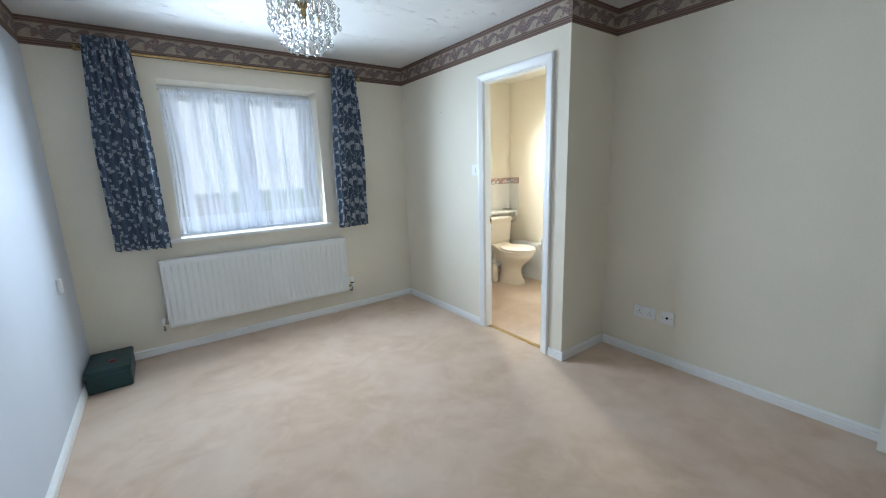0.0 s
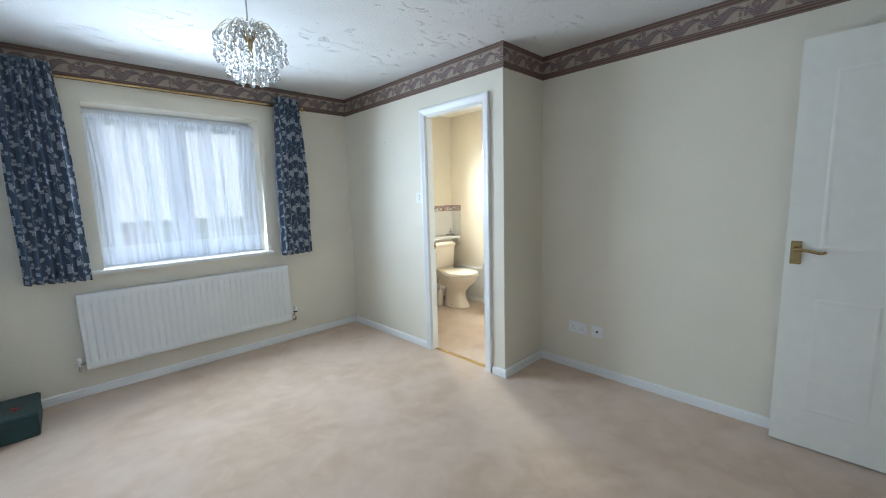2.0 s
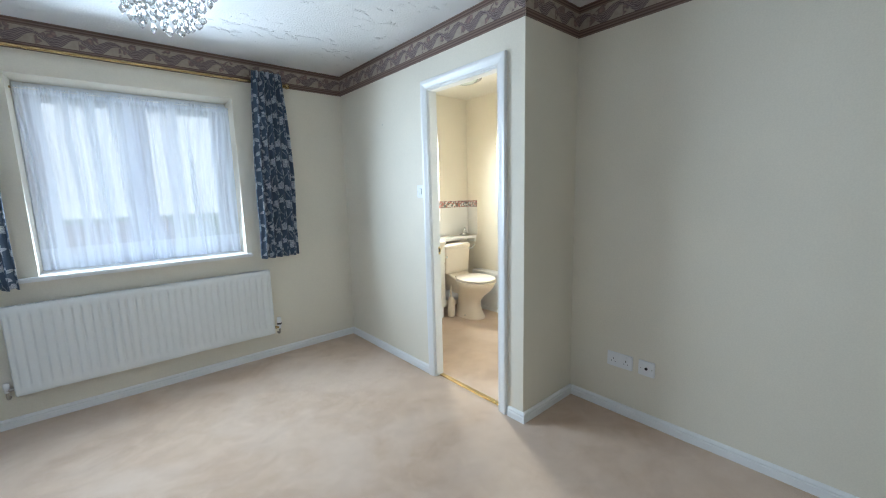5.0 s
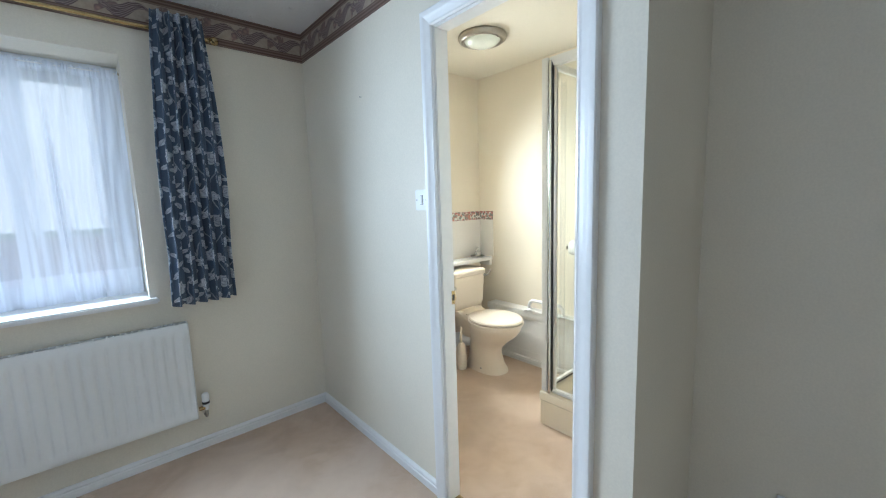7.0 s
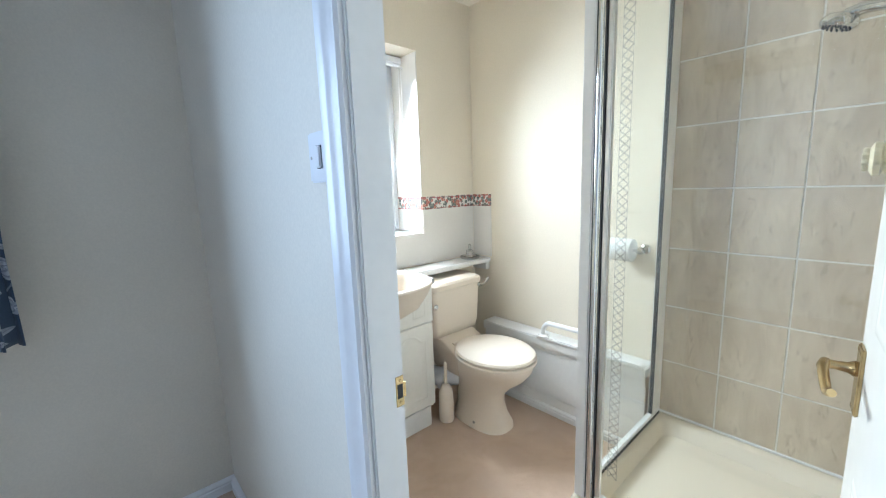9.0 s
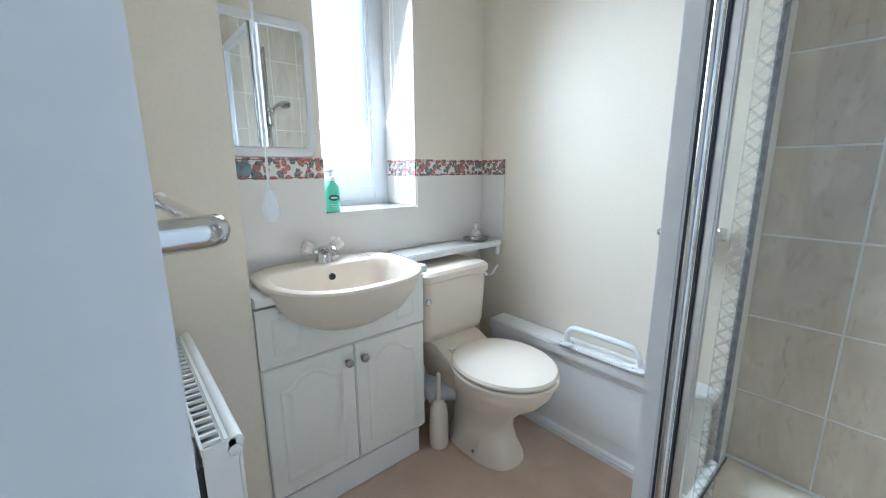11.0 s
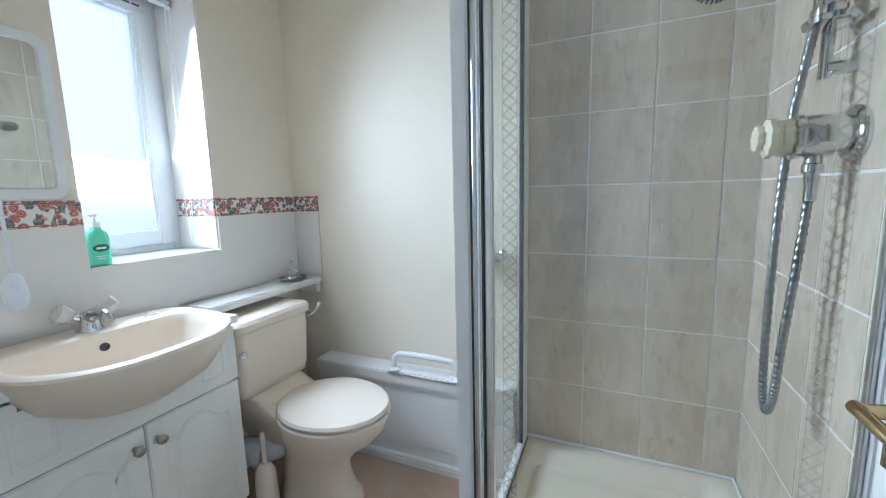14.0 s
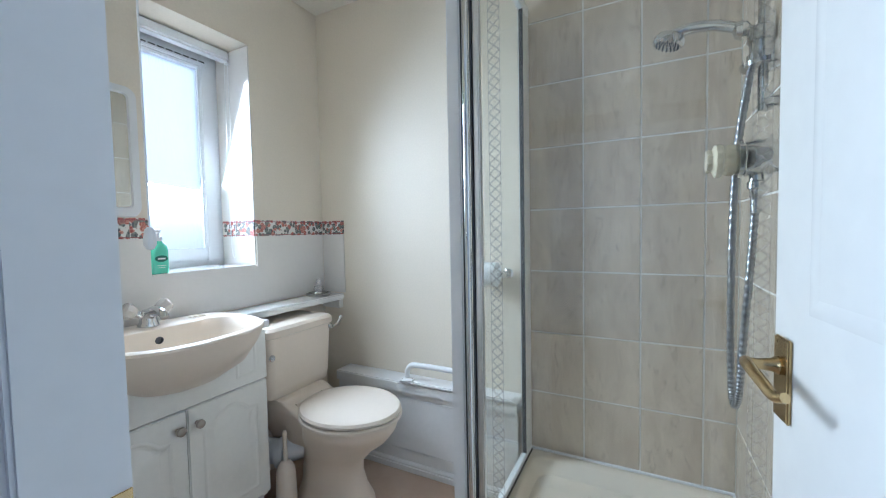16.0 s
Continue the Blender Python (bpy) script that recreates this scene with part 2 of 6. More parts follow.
def curtain_material():
    """Blue cotton with pale roses and leaves; UV in metres along the cloth."""
    m = material("blue_floral_cotton", (0.1, 0.15, 0.25), 0.85)
    n = Net(m)
    uvm = n.put("ShaderNodeUVMap").outputs[0]
    nz = n.put("ShaderNodeTexNoise", Vector=uvm, Scale=30.0, Detail=2.0)
    dv = n.put("ShaderNodeVectorMath")
    dv.operation = "MULTIPLY_ADD"
    n.feed(dv.inputs[0], nz.outputs["Color"])
    dv.inputs[1].default_value, dv.inputs[2].default_value = (0.012, 0.012, 0), (-0.006, -0.006, 0)
    add = n.put("ShaderNodeVectorMath")
    n.feed(add.inputs[0], uvm)
    n.feed(add.inputs[1], dv.outputs[0])
    p = add.outputs[0]

    wide, high = 0.25, 0.32

    def local(cx, cy, turn, sx, sy):
        """Motif coordinates in units of its half size; the pattern repeats every wide x high metres."""
        sub = n.put("ShaderNodeVectorMath")
        sub.operation = "SUBTRACT"
        n.feed(sub.inputs[0], p)
        sub.inputs[1].default_value = (cx, cy, 0)
        wr = n.put("ShaderNodeVectorMath")
        wr.operation = "WRAP"
        n.feed(wr.inputs[0], sub.outputs[0])
        wr.inputs[1].default_value, wr.inputs[2].default_value = (wide / 2, high / 2, 1), (-wide / 2, -high / 2, -1)
        mp = n.put("ShaderNodeMapping", Vector=wr.outputs[0])
        mp.vector_type = "TEXTURE"
        mp.inputs["Rotation"].default_value = (0, 0, radians(turn))
        mp.inputs["Scale"].default_value = (sx, sy, 1)
        s = n.put("ShaderNodeSeparateXYZ", Vector=mp.outputs[0])
        return s.outputs[0], s.outputs[1]

    weave = n.put("ShaderNodeTexNoise", Vector=uvm, Scale=500.0, Detail=2.0).outputs["Fac"]
    blotch = n.put("ShaderNodeTexNoise", Vector=uvm, Scale=60.0, Detail=3.0).outputs["Fac"]
    c = n.mix(n.ramp(weave, 0.3, 0.7), (0.060, 0.095, 0.150, 1), (0.090, 0.130, 0.195, 1))
    pale = n.mix(n.ramp(blotch, 0.35, 0.65), (0.44, 0.49, 0.56, 1), (0.68, 0.72, 0.76, 1))
    uvs = n.put("ShaderNodeSeparateXYZ", Vector=p)
    # trailing stems
    for off, amp in ((0.055, 0.022), (0.178, -0.028)):
        bend = n.math("MULTIPLY_ADD", n.math("SINE", n.math("MULTIPLY", uvs.outputs[1], 2 * math.pi / high)), amp, off)
        d = n.math("ABSOLUTE", n.math("WRAP", n.math("SUBTRACT", uvs.outputs[0], bend), wide / 2, -wide / 2))
        c = n.mix(n.math("MULTIPLY", n.ramp(d, 0.0028, 0.0014), 0.55), c, pale)
    # leaves: centre, turn, half length, half width
    for cx, cy, turn, sx, sy in ((0.025, 0.035, 35, 0.024, 0.011), (0.095, 0.020, -20, 0.022, 0.010), (0.110, 0.052, 15, 0.021, 0.010), (0.020, 0.150, 60, 0.022, 0.010), (0.105, 0.172, -35, 0.023, 0.011),
                                 (0.082, 0.205, 50, 0.019, 0.009), (0.150, 0.020, 70, 0.022, 0.010), (0.215, 0.060, -30, 0.023, 0.011), (0.225, 0.105, 25, 0.022, 0.010), (0.150, 0.170, -60, 0.021, 0.010),
                                 (0.215, 0.225, 10, 0.023, 0.011), (0.150, 0.265, 40, 0.022, 0.010), (0.020, 0.250, -45, 0.021, 0.010), (0.190, 0.295, -15, 0.019, 0.009)):
        x, y = local(cx, cy, turn, sx, sy)
        inside = n.math("ADD", n.math("ABSOLUTE", y), n.math("MULTIPLY", x, x))
        rib = n.ramp(n.math("ABSOLUTE", y), 0.05, 0.16)
        c = n.mix(n.math("MULTIPLY", n.ramp(inside, 1.0, 0.88), n.math("MULTIPLY_ADD", rib, 0.35, 0.5)), c, pale)
    # roses and open flowers: centre, turn, radius, petals
    for cx, cy, turn, r, petals, depth in ((0.062, 0.088, 10, 0.037, 6.0, 0.13), (0.185, 0.232, 40, 0.036, 6.0, 0.13), (0.050, 0.208, 20, 0.028, 5.0, 0.24), (0.178, 0.120, 5, 0.029, 5.0, 0.24), (0.112, 0.292, 60, 0.030, 5.0, 0.20), (0.232, 0.010, 15, 0.025, 5.0, 0.22)):
        x, y = local(cx, cy, turn, r, r)
        ang = n.math("ARCTAN2", y, x)
        rad = n.math("SQRT", n.math("ADD", n.math("MULTIPLY", x, x), n.math("MULTIPLY", y, y)))
        lobe = n.math("MULTIPLY_ADD", n.math("COSINE", n.math("MULTIPLY", ang, petals)), depth, 1.0 - depth)
        rr = n.math("DIVIDE", rad, lobe)
        swirl = n.math("SINE", n.math("MULTIPLY_ADD", rr, 13.0, n.math("MULTIPLY", ang, 2.0)))
        petal = n.mix(n.ramp(swirl, -1.0, -0.2), (0.30, 0.35, 0.43, 1), pale)
        c = n.mix(n.ramp(rr, 1.03, 0.94), c, petal)
    n.feed(n.bsdf.inputs["Base Color"], c)
    n.bsdf.inputs["Sheen Weight"].default_value = 0.3
    n.feed(n.bsdf.inputs["Normal"], n.put("ShaderNodeBump", Strength=0.2, Distance=0.002, Height=weave).outputs[0])
    tl = n.put("ShaderNodeBsdfTranslucent", Color=c)
    mx = n.put("ShaderNodeMixShader", Fac=0.25)
    n.feed(mx.inputs[1], n.bsdf.outputs[0])
    n.feed(mx.inputs[2], tl.outputs[0])
    n.feed(n.t.nodes["Material Output"].inputs[0], mx.outputs[0])
    return m


def net_material():
    m = material("white_net_voile", (0.9, 0.9, 0.92), 0.9)
    n = Net(m)
    uv = n.put("ShaderNodeUVMap").outputs[0]
    s = n.put("ShaderNodeSeparateXYZ", Vector=uv)
    thread = n.put("ShaderNodeTexNoise", Vector=uv, Scale=260.0, Detail=1.0).outputs["Fac"]
    tr = n.put("ShaderNodeBsdfTransparent", Color=(1, 1, 1, 1))
    tl = n.put("ShaderNodeBsdfTranslucent", Color=(0.78, 0.83, 0.92, 1))
    df = n.put("ShaderNodeBsdfDiffuse", Color=(0.80, 0.82, 0.88, 1))
    m1 = n.put("ShaderNodeMixShader", Fac=0.35)
    n.feed(m1.inputs[1], tl.outputs[0])
    n.feed(m1.inputs[2], df.outputs[0])
    streak = n.put("ShaderNodeTexNoise", Vector=n.put("ShaderNodeMapping", Vector=uv, Scale=(16.0, 0.5, 1.0)).outputs[0], Scale=1.0, Detail=3.0).outputs["Fac"]
    fold = n.math("MULTIPLY_ADD", n.ramp(streak, 0.42, 0.58), 0.42, -0.26)
    head = n.math("MULTIPLY", n.ramp(s.outputs[1], 1.05, 1.07), 0.25)
    hem = n.math("MULTIPLY", n.ramp(s.outputs[1], 0.14, 0.13), 0.12)
    fac = n.math("ADD", fold, n.math("ADD", n.math("MULTIPLY_ADD", thread, 0.15, 0.79), n.math("ADD", head, hem)))
    m2 = n.put("ShaderNodeMixShader", Fac=fac)
    n.feed(m2.inputs[1], tr.outputs[0])
    n.feed(m2.inputs[2], m1.outputs[0])
    n.feed(n.t.nodes["Material Output"].inputs[0], m2.outputs[0])
    return m


def glass_material(name, tint, rough, pattern=0.0):
    m = material(name, tint, rough)
    n = Net(m)
    n.bsdf.inputs["Transmission Weight"].default_value = 1.0
    n.bsdf.inputs["IOR"].default_value = 1.45
    if pattern:
        co = n.put("ShaderNodeNewGeometry").outputs["Position"]
        mp = n.put("ShaderNodeMapping", Vector=co)
        mp.inputs["Scale"].default_value = (130, 130, 22)
        h = n.put("ShaderNodeTexNoise", Vector=mp.outputs[0], Scale=1.0, Detail=3.0, Distortion=0.8).outputs["Fac"]
        n.feed(n.bsdf.inputs["Normal"], n.put("ShaderNodeBump", Strength=pattern, Distance=0.01, Height=h).outputs[0])
    return m


def clear_pane_material(name, tint, gloss):
    """Thin clear pane: straight view through it with a weak mirror on top."""
    m = material(name, tint, 0.02)
    n = Net(m)
    tr = n.put("ShaderNodeBsdfTransparent", Color=(*tint, 1))
    gl = n.put("ShaderNodeBsdfGlossy", Color=(1, 1, 1, 1), Roughness=0.02)
    lw = n.put("ShaderNodeLayerWeight", Blend=0.5)
    refl = n.math("MULTIPLY_ADD", n.math("POWER", lw.outputs["Facing"], 4.5), 0.55, 0.035)
    mx = n.put("ShaderNodeMixShader", Fac=n.math("MULTIPLY", refl, gloss))
    n.feed(mx.inputs[1], tr.outputs[0])
    n.feed(mx.inputs[2], gl.outputs[0])
    n.feed(n.t.nodes["Material Output"].inputs[0], mx.outputs[0])
    return m


def stone_tile_material():
    m = material("beige_marbled_tile", (0.5, 0.45, 0.38), 0.22, coat=0.2)
    n = Net(m)
    co = n.put("ShaderNodeNewGeometry").outputs["Position"]
    rnd = n.put("ShaderNodeObjectInfo").outputs["Random"]
    shift = n.put("ShaderNodeVectorMath")
    shift.operation = "SCALE"
    shift.inputs[0].default_value = (13, 7, 5)
    n.feed(shift.inputs["Scale"], rnd)
    add = n.put("ShaderNodeVectorMath")
    n.feed(add.inputs[0], co)
    n.feed(add.inputs[1], shift.outputs[0])
    mp = n.put("ShaderNodeMapping", Vector=add.outputs[0])
    mp.inputs["Scale"].default_value = (13, 13, 5)
    mp.inputs["Rotation"].default_value = (0.25, 0, 0)
    a = n.put("ShaderNodeTexNoise", Vector=mp.outputs[0], Scale=1.0, Detail=7.0, Roughness=0.65, Distortion=0.5).outputs["Fac"]
    b = n.put("ShaderNodeTexNoise", Vector=mp.outputs[0], Scale=3.4, Detail=5.0, Distortion=1.2).outputs["Fac"]
    c = n.mix(n.ramp(a, 0.32, 0.68), (0.55, 0.465, 0.355, 1), (0.73, 0.645, 0.515, 1))
    c = n.mix(n.math("MULTIPLY", n.ramp(b, 0.58, 0.68), 0.50), c, (0.42, 0.345, 0.26, 1))
    c = n.mix(n.math("MULTIPLY", rnd, 0.15), c, (0.54, 0.465, 0.37, 1))
    n.feed(n.bsdf.inputs["Base Color"], c)
    return m


def flower_tile_material():
    """Border tile with painted peonies; local coordinates along the tile in x, upright in z."""
    m = material("floral_border_tile", (0.8, 0.8, 0.8), 0.15, coat=0.4)
    n = Net(m)
    uv = n.put("ShaderNodeUVMap").outputs[0]
    rnd = n.put("ShaderNodeObjectInfo").outputs["Random"]
    off = n.put("ShaderNodeCombineXYZ", X=n.math("MULTIPLY", rnd, 3.0), Y=0.0, Z=0.0)
    add = n.put("ShaderNodeVectorMath")
    n.feed(add.inputs[0], uv)
    n.feed(add.inputs[1], off.outputs[0])
    s = n.put("ShaderNodeSeparateXYZ", Vector=uv)
    vo = n.put("ShaderNodeTexVoronoi", Vector=add.outputs[0], Scale=52.0)
    hue = n.put("ShaderNodeSeparateColor", Color=vo.outputs["Color"]).outputs[0]
    wob = n.put("ShaderNodeTexNoise", Vector=add.outputs[0], Scale=120.0, Detail=3.0).outputs["Fac"]
    d = n.math("ADD", vo.outputs["Distance"], n.math("MULTIPLY", n.math("SUBTRACT", wob, 0.5), 0.45))
    petal = n.mix(n.ramp(n.math("SINE", n.math("MULTIPLY", d, 26.0)), -0.5, 0.8), (0.34, 0.09, 0.08, 1), (0.66, 0.34, 0.27, 1))
    foliage = n.mix(n.ramp(wob, 0.4, 0.6), (0.10, 0.11, 0.12, 1), (0.30, 0.30, 0.26, 1))
    c = n.mix(n.ramp(hue, 0.48, 0.52), petal, foliage)
    c = n.mix(n.ramp(d, 0.58, 0.66), c, (0.80, 0.77, 0.72, 1))
    line = n.math("MAXIMUM", n.band(s.outputs[1], 0.0035, 0.0065, 0.0006), n.band(s.outputs[1], 0.0655, 0.0685, 0.0006))
    c = n.mix(line, c, (0.30, 0.09, 0.10, 1))
    n.feed(n.bsdf.inputs["Base Color"], c)
    return m


def lattice_material():
    """Etched band: a thin milky film on clear glass."""
    m = material("frosted_lattice_print", (0.8, 0.8, 0.78), 0.7)
    n = Net(m)
    tr = n.put("ShaderNodeBsdfTransparent", Color=(0.99, 0.99, 0.99, 1))
    tl = n.put("ShaderNodeBsdfTranslucent", Color=(0.92, 0.93, 0.92, 1))
    df = n.put("ShaderNodeBsdfDiffuse", Color=(0.92, 0.93, 0.92, 1))
    a, b = n.put("ShaderNodeMixShader", Fac=0.5), n.put("ShaderNodeMixShader", Fac=0.14)
    n.feed(a.inputs[1], tl.outputs[0])
    n.feed(a.inputs[2], df.outputs[0])
    n.feed(b.inputs[1], tr.outputs[0])
    n.feed(b.inputs[2], a.outputs[0])
    n.feed(n.t.nodes["Material Output"].inputs[0], b.outputs[0])
    return m


M_CARPET, M_CEIL, M_BORDER = carpet_material(), ceiling_material(), border_material()
M_CURTAIN, M_NET = curtain_material(), net_material()
M_STONE, M_FLOWER = stone_tile_material(), flower_tile_material()
M_FROST = glass_material("obscure_glass", (0.95, 0.97, 0.97), 0.48, 0.3)
M_CRYSTAL = glass_material("cut_crystal", (0.96, 0.97, 0.98), 0.06)
M_CRYSTAL.node_tree.nodes["Principled BSDF"].inputs["Transmission Weight"].default_value = 0.80
M_PANE = clear_pane_material("window_glass", (0.96, 0.98, 0.98), 1.0)
M_SHOWERGLASS = clear_pane_material("shower_glass", (0.97, 0.98, 0.97), 1.0)
M_LATTICE = lattice_material()
M_MIRROR = material("mirror_silver", (0.86, 0.88, 0.88), 0.01, metal=1.0)
M_OPAL = material("opal_glass", (0.80, 0.86, 0.80), 0.12, coat=0.5, grain=0.01, stain=0.05, stain_scale=9)
M_BATHCEIL = material("cream_ceiling_paint", (0.82, 0.77, 0.66), 0.7, grain=0.02, scale=120, bump=0.08, stain=0.02)

# ---- mesh helpers ----


def mesh_from(bm, sharp=38):
    bmesh.ops.recalc_face_normals(bm, faces=bm.faces[:])
    me = bpy.data.meshes.new("mesh")
    bm.to_mesh(me)
    bm.free()
    for p in me.polygons:
        p.use_smooth = True
    me.set_sharp_from_angle(angle=radians(sharp))
    return me


def thing(name, base, label, category, group="", kind=""):
    e = new(name)
    e.empty_display_size = 0.05
    e.location = base
    return tagged(e, label, category, group, kind)


def root_base(ob):
    while ob.parent:
        ob = ob.parent
    return Vector(ob.location)


def part(name, bm, mat, parent, label=""):
    """One mesh, built in world places, under a thing or a part."""
    bmesh.ops.translate(bm, verts=bm.verts[:], vec=-root_base(parent))
    ob = new(name, mesh_from(bm))
    ob.data.materials.append(mat)
    ob.parent = parent
    return tagged(ob, label)


def solid(name, bm, mat, label="", category="", kind="structure", group=""):
    ob = new(name, mesh_from(bm))
    ob.data.materials.append(mat)
    return tagged(ob, label, category, group, kind)


def box(x0, x1, y0, y1, z0, z1, r=0.0, seg=2, bm=None):
    bm = bm or bmesh.new()
    vs = bmesh.ops.create_cube(bm, size=1.0)["verts"]
    bmesh.ops.scale(bm, verts=vs, vec=(x1 - x0, y1 - y0, z1 - z0))
    bmesh.ops.translate(bm, verts=vs, vec=((x0 + x1) / 2, (y0 + y1) / 2, (z0 + z1) / 2))
    if r:
        es = list({e for v in vs for e in v.link_edges})
        bmesh.ops.bevel(bm, geom=es, offset=r, segments=seg, affect="EDGES", clamp_overlap=True)
    return bm


def tube(pts, r, n=12, bm=None, caps=True, radii=None):
    """A round bar through points, with radius r or one radius for each point."""
    bm = bm or bmesh.new()
    pts = [Vector(p) for p in pts]
    rings, ref = [], None
    for i, p in enumerate(pts):
        d = (pts[min(i + 1, len(pts) - 1)] - pts[max(i - 1, 0)]).normalized()
        if ref is None:
            ref = Vector((0, 0, 1)) if abs(d.z) < 0.9 else Vector((1, 0, 0))
        a = d.cross(ref).normalized()
        b = a.cross(d).normalized()
        ref = b
        rad = radii[i] if radii else r
        rings.append([bm.verts.new(p + a * rad * math.cos(2 * math.pi * k / n) + b * rad * math.sin(2 * math.pi * k / n)) for k in range(n)])
    skin(bm, rings, caps)
    return bm


def skin(bm, rings, caps=True, closed=True):
    n = len(rings[0])
    for r0, r1 in zip(rings, rings[1:]):
        for k in range(n if closed else n - 1):
            bm.faces.new((r0[k], r0[(k + 1) % n], r1[(k + 1) % n], r1[k]))
    if caps:
        bm.faces.new(rings[0][::-1])
        bm.faces.new(rings[-1])


def lathe(profile, c, n=28, bm=None, axis="Z"):
    """Turned shape: profile of (radius, height) from c along an axis."""
    bm = bm or bmesh.new()
    rings = []
    for r, h in profile:
        ring = []
        for k in range(n):
            a = 2 * math.pi * k / n
            u, v = max(r, 1e-4) * math.cos(a), max(r, 1e-4) * math.sin(a)
            p = {"Z": (u, v, h), "Y": (u, h, v), "X": (h, u, v)}[axis]
            ring.append(bm.verts.new(Vector(c) + Vector(p)))
        rings.append(ring)
    skin(bm, rings)
    return bm


def loft(sections, bm=None, caps=True):
    bm = bm or bmesh.new()
    skin(bm, [[bm.verts.new(p) for p in s] for s in sections], caps)
    return bm


def smooth_path(pts, n=8):
    """Catmull-Rom through the points."""
    pts = [Vector(p) for p in pts]
    out = []
    for i in range(len(pts) - 1):
        p0, p1, p2, p3 = pts[max(i - 1, 0)], pts[i], pts[i + 1], pts[min(i + 2, len(pts) - 1)]
        for k in range(n):
            t = k / n
            out.append(0.5 * (2 * p1 + (p2 - p0) * t + (2 * p0 - 5 * p1 + 4 * p2 - p3) * t * t + (3 * p1 - p0 - 3 * p2 + p3) * t ** 3))
    return out + [pts[-1]]


def extrude_profile(profile, a, b, up=(0, 0, 1), out=(0, 0, 0), bm=None):
    """A moulding: (out, up) profile swept straight from a to b."""
    bm = bm or bmesh.new()
    a, b, up, out = Vector(a), Vector(b), Vector(up), Vector(out)
    rings = [[bm.verts.new(p + out * o + up * u) for o, u in profile] for p in (a, b)]
    skin(bm, rings)
    return bm

# ---- plan ----
WEST, DIV, DIVB, EAST, BEAST = -0.225, 2.44, 2.497, 2.93, 3.975
SOUTH, STUB, BSOUTH, NORTH, OUT = 0.85, 3.112, 3.22, 5.11, 5.42
CEIL = 2.322
DOOR_Y0, DOOR_Y1, DOOR_Z = 3.295, 3.878, 1.957
WIN = (0.427, 1.567, 0.875, 2.028)
BWIN = (3.115, 3.553, 0.993, 1.995)


def pierced_wall(us, zs, place):
    """One closed slab with the middle cell of a 3 x 3 layout left open; place(u, z, side) gives a corner."""
    bm = bmesh.new()
    v = {(i, j, k): bm.verts.new(place(us[i], zs[j], k)) for i in range(4) for j in range(4) for k in (0, 1)}
    cells = [(i, j) for i in range(3) for j in range(3) if (i, j) != (1, 1) and zs[j + 1] - zs[j] > 1e-6]
    edges = {}
    for i, j in cells:
        loop = [(i, j), (i + 1, j), (i + 1, j + 1), (i, j + 1)]
        for k in (0, 1):
            bm.faces.new([v[(*c, k)] for c in (loop if k else loop[::-1])])
        for c, d in zip(loop, loop[1:] + loop[:1]):
            edges[(c, d)] = 1
    for c, d in edges:
        if (d, c) not in edges:
            bm.faces.new((v[(*c, 0)], v[(*d, 0)], v[(*d, 1)], v[(*c, 1)]))
    loose = [x for x in bm.verts if not x.link_faces]
    bmesh.ops.delete(bm, geom=loose, context="VERTS")
    return bm


def wall_with_hole(x0, x1, y0, y1, hole, z1=CEIL + 0.1):
    """A wall along x with one opening hole = (x0, x1, z0, z1)."""
    hx0, hx1, hz0, hz1 = hole
    return pierced_wall((x0, hx0, hx1, x1), (-0.12, hz0 if hz0 > 0 else -0.11, hz1, z1), lambda u, z, k: (u, (y0, y1)[k], z))


def wall_with_hole_y(x0, x1, y0, y1, hole, z1=CEIL + 0.1):
    hy0, hy1, hz1 = hole
    return pierced_wall((y0, hy0, hy1, y1), (-0.12, -0.11, hz1, z1), lambda u, z, k: ((x0, x1)[k], u, z))


solid("wall_north_bedroom", wall_with_hole(-0.345, 2.468, NORTH, OUT, WIN), M_WALL, "cream papered window wall of the bedroom", "wall")
bath_north = solid("wall_north_bathroom", wall_with_hole(2.468, 4.10, NORTH, OUT, BWIN), M_BATHWALL, "warm cream painted bathroom window wall", "wall")
solid("wall_west", box(-0.345, WEST, 0.73, NORTH, -0.12, CEIL + 0.1), M_WALLSKYLIT, "papered bedroom side wall with the window light's blue in its colour", "wall")
hole = (DOOR_Y0 - 0.03, DOOR_Y1 + 0.03, DOOR_Z + 0.03)
solid("wall_divide_bedroom", wall_with_hole_y(DIV, 2.468, STUB, NORTH, hole), M_WALL, "cream papered wall round the bathroom doorway", "wall")
solid("wall_divide_bathroom", wall_with_hole_y(2.468, DIVB, 3.16, NORTH, hole), M_BATHWALL, "warm cream bathroom wall beside the doorway", "wall")
solid("wall_nib_bathroom", box(DIVB, 2.757, 4.845, NORTH, -0.12, CEIL + 0.1), M_BATHWALL, "warm cream boxed corner beside the vanity unit", "wall")
solid("wall_stub_bedroom", box(2.468, EAST + 0.12, STUB, 3.16, -0.12, CEIL + 0.1), M_WALL, "cream papered return of the bathroom wall", "wall")
bath_south = solid("wall_south_bathroom", box(DIVB, 4.10, 3.16, BSOUTH, -0.12, CEIL + 0.1), M_BATHWALL, "cream bathroom wall behind the shower mixer", "wall")
solid("wall_east", box(EAST, EAST + 0.12, 0.73, STUB, -0.12, CEIL + 0.1), M_WALL, "plain cream papered bedroom wall", "wall")
bath_east = solid("wall_east_bathroom", box(BEAST, 4.10, BSOUTH, NORTH, -0.12, CEIL + 0.1), M_BATHWALL, "warm cream bathroom end wall", "wall")
